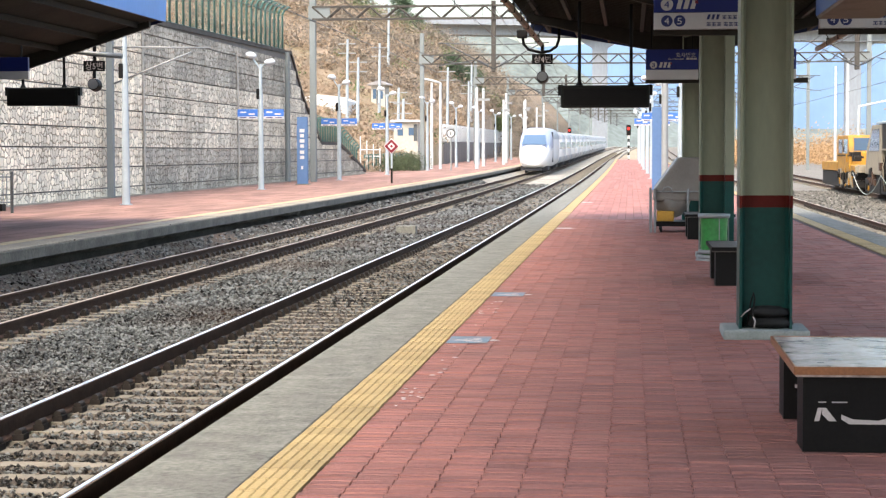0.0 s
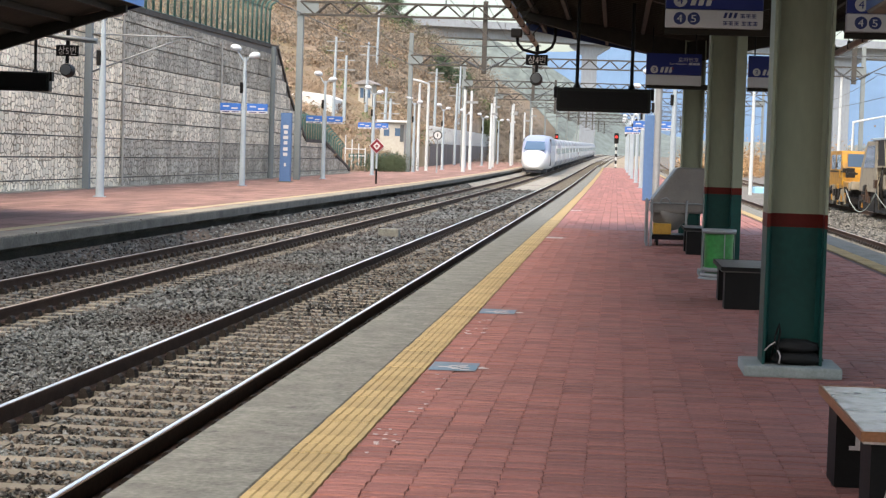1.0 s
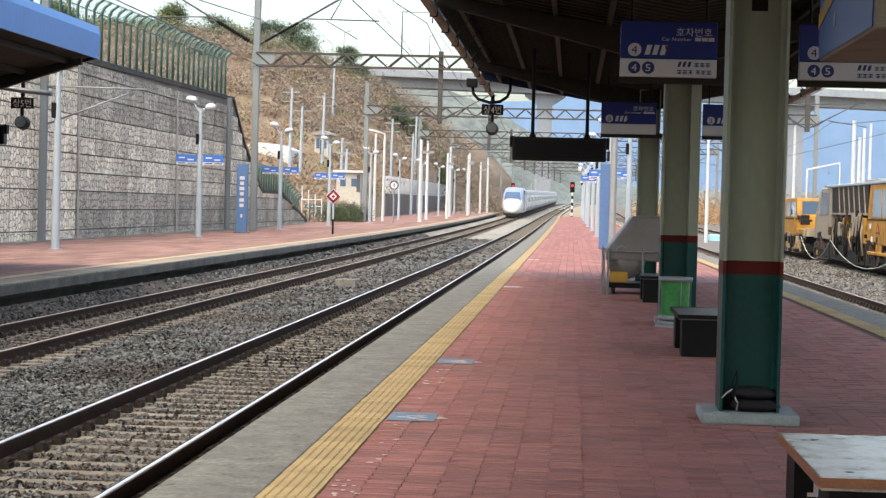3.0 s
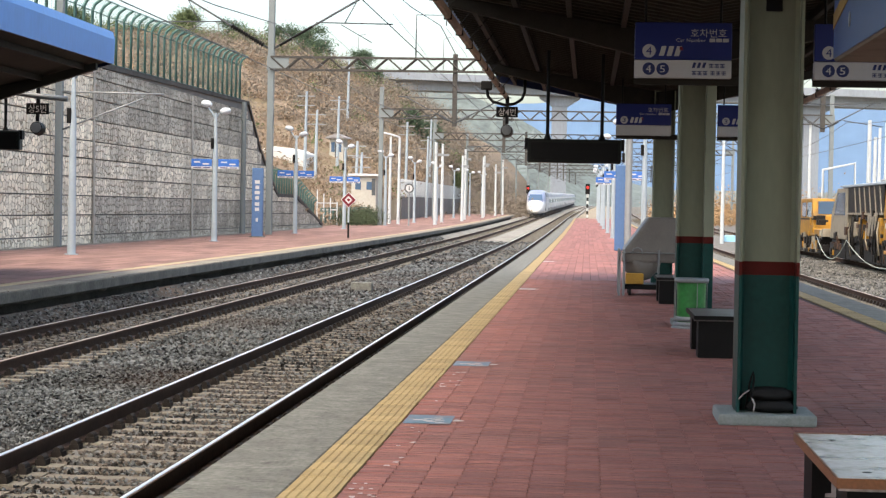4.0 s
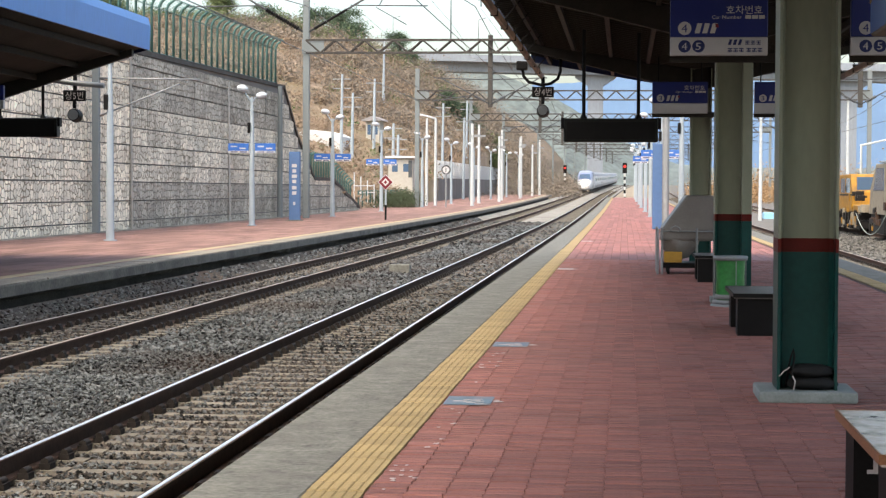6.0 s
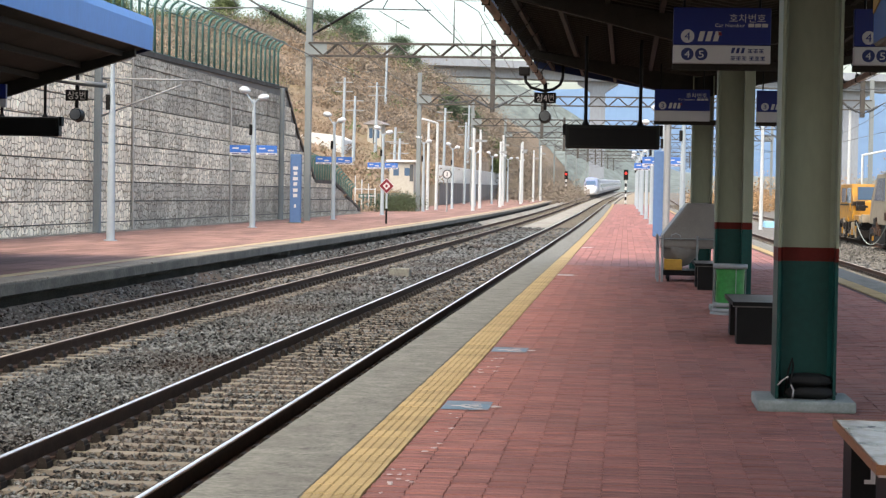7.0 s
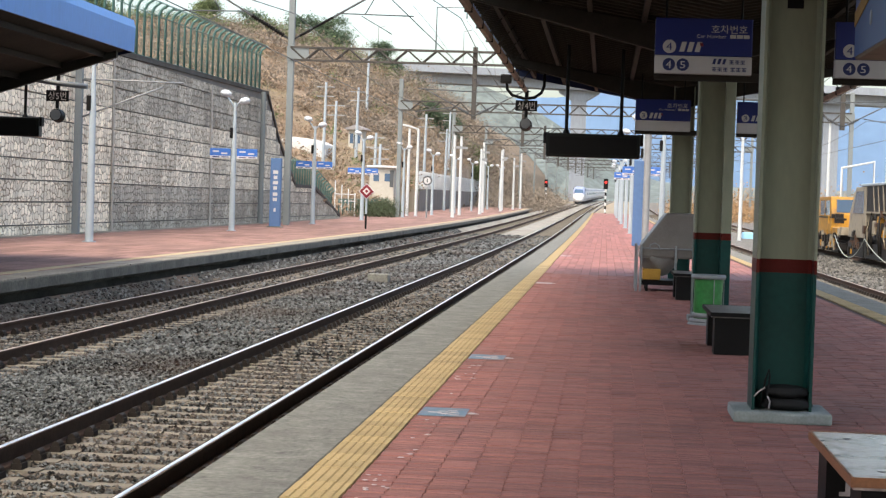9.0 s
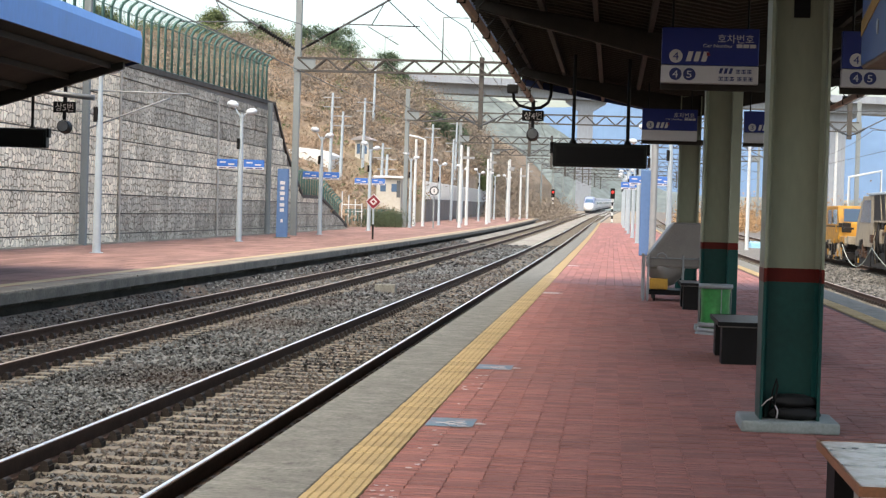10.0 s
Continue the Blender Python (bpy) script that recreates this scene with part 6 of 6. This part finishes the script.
# ---------------------------------------------------------------- yellow track machines
def track_machine():
    m = thing("track_machine", "dirty yellow track maintenance machine standing on the side track", "track machine", (T4, 71.8, -0.5))
    xl, xr = -1.45, 1.45
    boxpart("chassis", (xl + 0.15, xr - 0.15, -1.3, 17.0, 0.55, 1.0), M_GREASE, m, "greasy black chassis", 0.03)
    bm = B()
    prism(bm, [(-1.6, 1.0), (4.7, 1.0), (4.7, 2.2), (4.2, 3.3), (-0.7, 3.3), (-1.4, 2.1)], 'x', xl, xr)
    bevelled(bm, 0.05, 2)
    cab = part("cab", bm, M_MACHY, m, "yellow driver's cab")
    bm = B()
    prism(bm, [(-1.1, 2.05), (3.45, 2.05), (3.25, 3.08), (-0.6, 3.08)], 'x', xl - 0.012, xl + 0.03)
    part("side_window", bm, M_GLASSC, cab, "blue-grey cab window")
    for y in (-1.15, 1.2, 3.5):
        boxpart("window_post", (xl - 0.03, xl, y - 0.06, y + 0.06, 2.0, 3.1), M_MACHY, cab)
    boxpart("waist_line", (xl - 0.015, xl, -1.35, 4.65, 1.92, 1.98), M_GREASE, cab)
    bm = B()
    prism(bm, [(1.6, 1.42), (2.5, 1.42), (2.05, 1.85)], 'x', xl - 0.02, xl - 0.005)
    prism(bm, [(1.85, 1.5), (2.25, 1.5), (2.05, 1.7)], 'x', xl - 0.026, xl - 0.019, 1)
    part("warning_triangle", bm, [M_RED, M_MACHY], cab, "red warning triangle")
    for y, z in ((3.7, 1.6), (3.2, 1.1)):
        boxpart("marker_lamp", (xl - 0.04, xl, y, y + 0.35, z, z + 0.2), M_WHITE, cab, "", 0.02)
    boxpart("front_window", (-1.1, 1.1, -1.15, -0.85, 2.3, 3.1), M_GLASSC, cab)
    boxpart("roof_plate", (xl - 0.05, xr + 0.05, -0.8, 13.5, 3.31, 3.42), M_WHITEPOLE, m, "pale roof plate", 0.02)
    boxpart("roof_box", (-0.9, 0.9, 1.2, 4.0, 3.42, 3.75), M_WHITEPOLE, m, "white roof unit", 0.05)
    boxpart("roof_box", (-0.6, 0.6, 7.0, 9.6, 3.42, 3.62), M_GALV, m, "", 0.04)
    for a, b in ((-1.2, 5.0), (5.2, 8.6), (8.8, 12.6), (12.8, 16.8)):
        boxpart("underframe", (xl + 0.02, xr - 0.02, a, b, 0.14, 0.8), M_GREASE, m, "black greasy underframe", 0.02)
    boxpart("cream_locker", (xl - 0.04, xl + 0.3, 6.0, 7.7, 1.25, 2.12), M_MACHW, m, "dirty cream locker", 0.02)
    # open middle bay with slanted struts over dark machinery
    boxpart("bay_floor", (xl, xr, 4.7, 12.4, 1.0, 1.12), M_GREASE, m)
    boxpart("bay_core", (xl + 0.5, xr - 0.2, 4.9, 12.2, 1.12, 3.3), M_GREASE, m, "dark greasy machinery")
    for k in range(6):
        bm = B()
        y = 5.1 + k * 1.05
        prism(bm, [(y, 2.2), (y + 0.16, 2.2), (y + 0.60, 3.3), (y + 0.44, 3.3)], 'x', xl - 0.005, xl + 0.015)
        part("slanted_strut", bm, M_MACHW, m, "cream slanted strut")
    boxpart("dark_louvre", (xl + 0.02, xl + 0.09, 4.75, 12.35, 2.2, 3.3), M_GREASE, m, "black louvre panel")
    boxpart("bay_rail", (xl - 0.02, xl + 0.08, 4.7, 12.4, 2.12, 2.2), M_MACHW, m)
    for y0, y1, z0, z1, mm in ((9.0, 9.6, 1.1, 2.0, M_MACHY), (5.0, 5.7, 1.0, 2.0, M_MACHY), (10.2, 11.0, 1.2, 1.8, M_MACHW)):
        boxpart("tool_box", (xl - 0.03, xl + 0.35, y0, y1, z0, z1), mm, m, "", 0.03)
    rng = random.Random(11)
    for k in range(70):
        y, z = rng.uniform(0.5, 16.5), rng.uniform(0.15, 1.05)
        if 4.8 < y < 12.4 and k % 2:
            z = rng.uniform(1.0, 2.1)
        w, h = rng.uniform(0.08, 0.45), rng.uniform(0.06, 0.4)
        boxpart("fitting", (xl - rng.uniform(0.0, 0.1), xl + 0.3, y, y + w, z, z + h), rng.choice((M_GREASE, M_GREASE, M_GREASE, M_RAIL, M_RAIL, M_MACHY)), m, "", 0.012)
    for k in range(16):
        bm = B()
        y = rng.uniform(4.8, 12.0)
        e = y + rng.uniform(-0.6, 0.6)
        tube(bm, [(xl - 0.02, y, rng.uniform(1.6, 2.2)), (xl - 0.08, (y + e) / 2 + 0.1, rng.uniform(1.0, 1.5)), (xl - 0.03, e, rng.uniform(0.2, 0.8))], rng.uniform(0.025, 0.055), 6)
        part("hydraulic_pipe", bm, M_GREASE if k % 4 else M_MACHW, m)
    bm = B()
    prism(bm, [(12.4, 1.0), (16.8, 1.0), (16.4, 2.2), (15.0, 3.3), (12.4, 3.3)], 'x', xl, xr)
    bevelled(bm, 0.05, 2)
    rear = part("rear_cab", bm, M_MACHW, m, "dirty cream rear cab with a slanted end")
    bm = B()
    prism(bm, [(13.0, 2.1), (15.6, 2.1), (14.75, 3.1), (13.0, 3.1)], 'x', xl - 0.02, xl + 0.02)
    part("side_window", bm, M_GLASSD, rear)
    for y in (1.6, 3.4, 7.5, 9.4, 13.4, 15.3):
        for s in (-1, 1):
            bm = B()
            cyl(bm, (s * 0.68, y, 0.42), (s * 0.82, y, 0.42), 0.42, 20)
            part("wheel", bm, M_GREASE, m)
    boxpart("bumper_bar", (xl - 0.05, xr + 0.05, -1.8, -1.4, 0.75, 0.95), M_MACHY, m, "yellow buffer beam", 0.03)
    boxpart("side_step", (xl - 0.12, xl + 0.1, -1.2, 3.8, 0.62, 0.74), M_MACHY, m, "yellow side step", 0.02)
    # the bay and the rear cab are longer than the front cab: spread them along the track
    for ob in list(m.children_recursive):
        ys = [v.co.y for v in ob.data.vertices]
        mid = (min(ys) + max(ys)) / 2
        for v in ob.data.vertices:
            if ob.name.startswith("wheel"):
                v.co.y += max(0.0, mid - 4.7) * 0.38
            elif v.co.y > 4.7:
                v.co.y = 4.7 + (v.co.y - 4.7) * 1.38
    for y0, y1 in ((-5.0, 14.5), (14.5, 25.5)):
        bm = B()
        tube(bm, [(xl - 0.12, y0 + (y1 - y0) * k / 10, 1.0 - 0.95 * 4 * (k / 10) * (1 - k / 10)) for k in range(11)], 0.022, 6)
        part("hose", bm, M_HOSE, m, "pale hanging hose")
    n = thing("track_machine", "second yellow track machine coupled behind the first", "track machine", (T4, 97.3, g(97.3) - 0.5))
    boxpart("chassis", (xl + 0.05, xr - 0.05, 0.0, 17, 0.15, 1.0), M_GREASE, n, "", 0.03)
    bm = B()
    prism(bm, [(2.6, 1.0), (8.5, 1.0), (8.5, 2.9), (3.4, 2.9), (2.7, 2.0)], 'x', xl, xr)
    bevelled(bm, 0.05, 2)
    cb = part("cab", bm, M_MACHY, n)
    boxpart("side_window", (xl - 0.012, xl + 0.03, 3.6, 5.4, 1.95, 2.7), M_GLASSC, cb)
    boxpart("side_window", (xl - 0.012, xl + 0.03, 6.0, 7.8, 1.95, 2.7), M_GLASSD, cb)
    boxpart("front_window", (xl + 0.25, xr - 0.25, 2.75, 3.2, 2.1, 2.75), M_GLASSD, cb)
    boxpart("waist_line", (xl - 0.015, xl, 2.7, 8.45, 1.8, 1.88), M_GREASE, cb)
    boxpart("front_deck", (xl, xr, -0.5, 2.55, 1.0, 1.35), M_MACHY, n, "", 0.04)
    boxpart("flat_bed", (xl, xr, 8.6, 17, 1.0, 1.5), M_MACHY, n, "", 0.03)
    for k in range(60):
        y, z = rng.uniform(-2.0, 8.0), rng.uniform(0.15, 2.2 if k % 3 == 0 else 1.0)
        boxpart("fitting", (xl - rng.uniform(0.0, 0.08), xl + 0.4, y, y + rng.uniform(0.1, 0.5), z, z + rng.uniform(0.1, 0.4)), rng.choice((M_GREASE, M_GREASE, M_MACHW, M_MACHY)), n, "", 0.012)
    for y in (2, 4.5, 12, 15):
        for s in (-1, 1):
            bm = B()
            cyl(bm, (s * 0.68, y, 0.42), (s * 0.82, y, 0.42), 0.42, 18)
            part("wheel", bm, M_GREASE, n)


# ---------------------------------------------------------------- the train
def ring(bm, y, w, z0, z1, n=28, square=3.2):
    out = []
    for i in range(n):
        a = 2 * math.pi * i / n
        c, s = math.cos(a), math.sin(a)
        x = w * math.copysign(abs(c) ** (2 / square), c)
        z = (z0 + z1) / 2 + (z1 - z0) / 2 * math.copysign(abs(s) ** (2 / square), s)
        out.append(bm.verts.new((x, y, z)))
    return out


def loft(bm, rings, pick):
    for a, b in zip(rings, rings[1:]):
        for i in range(len(a)):
            f = bm.faces.new((a[i], a[(i + 1) % len(a)], b[(i + 1) % len(a)], b[i]))
            f.smooth = True
            f.material_index = pick(f.calc_center_median())
    f = bm.faces.new(rings[0][::-1])
    f.material_index = pick(f.calc_center_median())
    f = bm.faces.new(rings[-1])
    f.material_index = pick(f.calc_center_median())
    bmesh.ops.recalc_face_normals(bm, faces=bm.faces)


def build_train():
    t = thing("express_train", "long white and lavender-blue express train with a rounded nose", "train")
    bm = B()
    rings = [ring(bm, y, w, z0, z1, 32, sq) for y, w, z0, z1, sq in (
        (0.0, 0.55, 0.75, 1.25, 2.4), (0.25, 0.85, 0.55, 1.65, 2.5), (0.8, 1.1, 0.42, 2.05, 2.6), (1.7, 1.26, 0.36, 2.45, 2.8), (2.8, 1.36, 0.34, 2.95, 3.0),
        (3.9, 1.40, 0.34, 3.45, 3.2), (4.9, 1.42, 0.34, 3.8, 3.4), (6.2, 1.43, 0.34, 3.98, 3.6), (7.2, 1.43, 0.34, 4.02, 3.8), (22.4, 1.43, 0.34, 4.02, 3.8))]
    loft(bm, rings, lambda c: 1 if (c.z > 2.25 and c.y > 1.0 and abs(c.x) > 0.0 and c.y < 7.0) else (2 if c.z > 3.0 and c.y >= 7.0 else 0))
    nose = part("power_car", bm, [M_TRAIN, M_TRAINBLUE, M_TRAINGREY], t, "white power car with a blue rounded upper nose")
    bm = B()
    prism(bm, [(-1.08, 2.50), (1.08, 2.50), (0.92, 3.36), (-0.92, 3.36)], 'y', 2.0, 4.0)
    bmesh.ops.rotate(bm, verts=bm.verts, cent=(0, 2.6, 2.6), matrix=Matrix.Rotation(radians(0), 3, 'X'))
    for v in bm.verts:
        v.co.y = (1.72 if v.co.z < 2.9 else 3.5) + (0.0 if v.co.y < 3 else 0.6)
    part("windscreen", bm, M_GLASSD, nose, "dark wide windscreen")
    for s in (-1, 1):
        bm = B()
        cyl(bm, (s * 0.72, 0.62, 1.72), (s * 0.72, 0.9, 1.74), 0.13, 12)
        part("tail_lamp", bm, M_RED, nose, "small red tail lamp")
    boxpart("seam_band", (-1.445, 1.445, 7.3, 7.75, 0.9, 3.6), M_TRAINDARK, nose)
    boxpart("coupler_skirt", (-0.7, 0.7, 0.5, 2.0, 0.2, 0.5), M_TRAINDARK, nose, "", 0.05)
    for k in range(17):
        y = 22.9 + 18.7 * k
        bm = B()
        rr = [ring(bm, yy, 1.43, 0.42, 3.75, 24, 4.2) for yy in (y, y + 18.2)]
        loft(bm, rr, lambda c: 1 if c.z > 2.9 or c.z < 1.1 else 0)
        c = part("coach", bm, [M_TRAIN, M_TRAINGREY], t, "white coach with lavender roof and skirt")
        boxpart("window_band", (-1.44, 1.44, y + 2.0, y + 16.2, 2.0, 2.65), M_GLASSD, c)
        boxpart("gangway", (-1.1, 1.1, y + 18.2, y + 18.75, 0.6, 3.5), M_TRAINDARK, c)
    for k in range(19):
        y = 3.6 + 18.7 * k
        bm = B()
        box(bm, -1.2, 1.2, y - 1.6, y + 1.6, 0.25, 0.6)
        for d in (-1.3, 1.3):
            for s in (-1, 1):
                cyl(bm, (s * 0.68, y + d, 0.46), (s * 0.82, y + d, 0.46), 0.46, 14)
        part("bogie", bm, M_TRAINDARK, t)
    return t


build_hill()
build_viaduct()
build_distance()
build_village()
track_machine()
TRAIN = build_train()


def motions():
    """The train runs away along the second track at about 120 km/h."""
    rows = []
    for s, y in ((0.0, 168.0), (0.5, 184.0), (1.0, 195.0), (2.0, 226.0), (3.0, 259.0), (4.0, 292.0), (5.5, 342.0), (7.0, 391.0), (8.5, 441.0), (10.0, 491.0)):
        up = math.degrees(math.atan2(g(y + 90) - g(y), 90))
        side = -math.degrees(math.atan2(bend(y + 60) - bend(y), 60))
        rows.append((s, pose(T2 + bend(y), y, g(y) - 0.5, up, 0, side)))
    walk(TRAIN, rows)


motions()
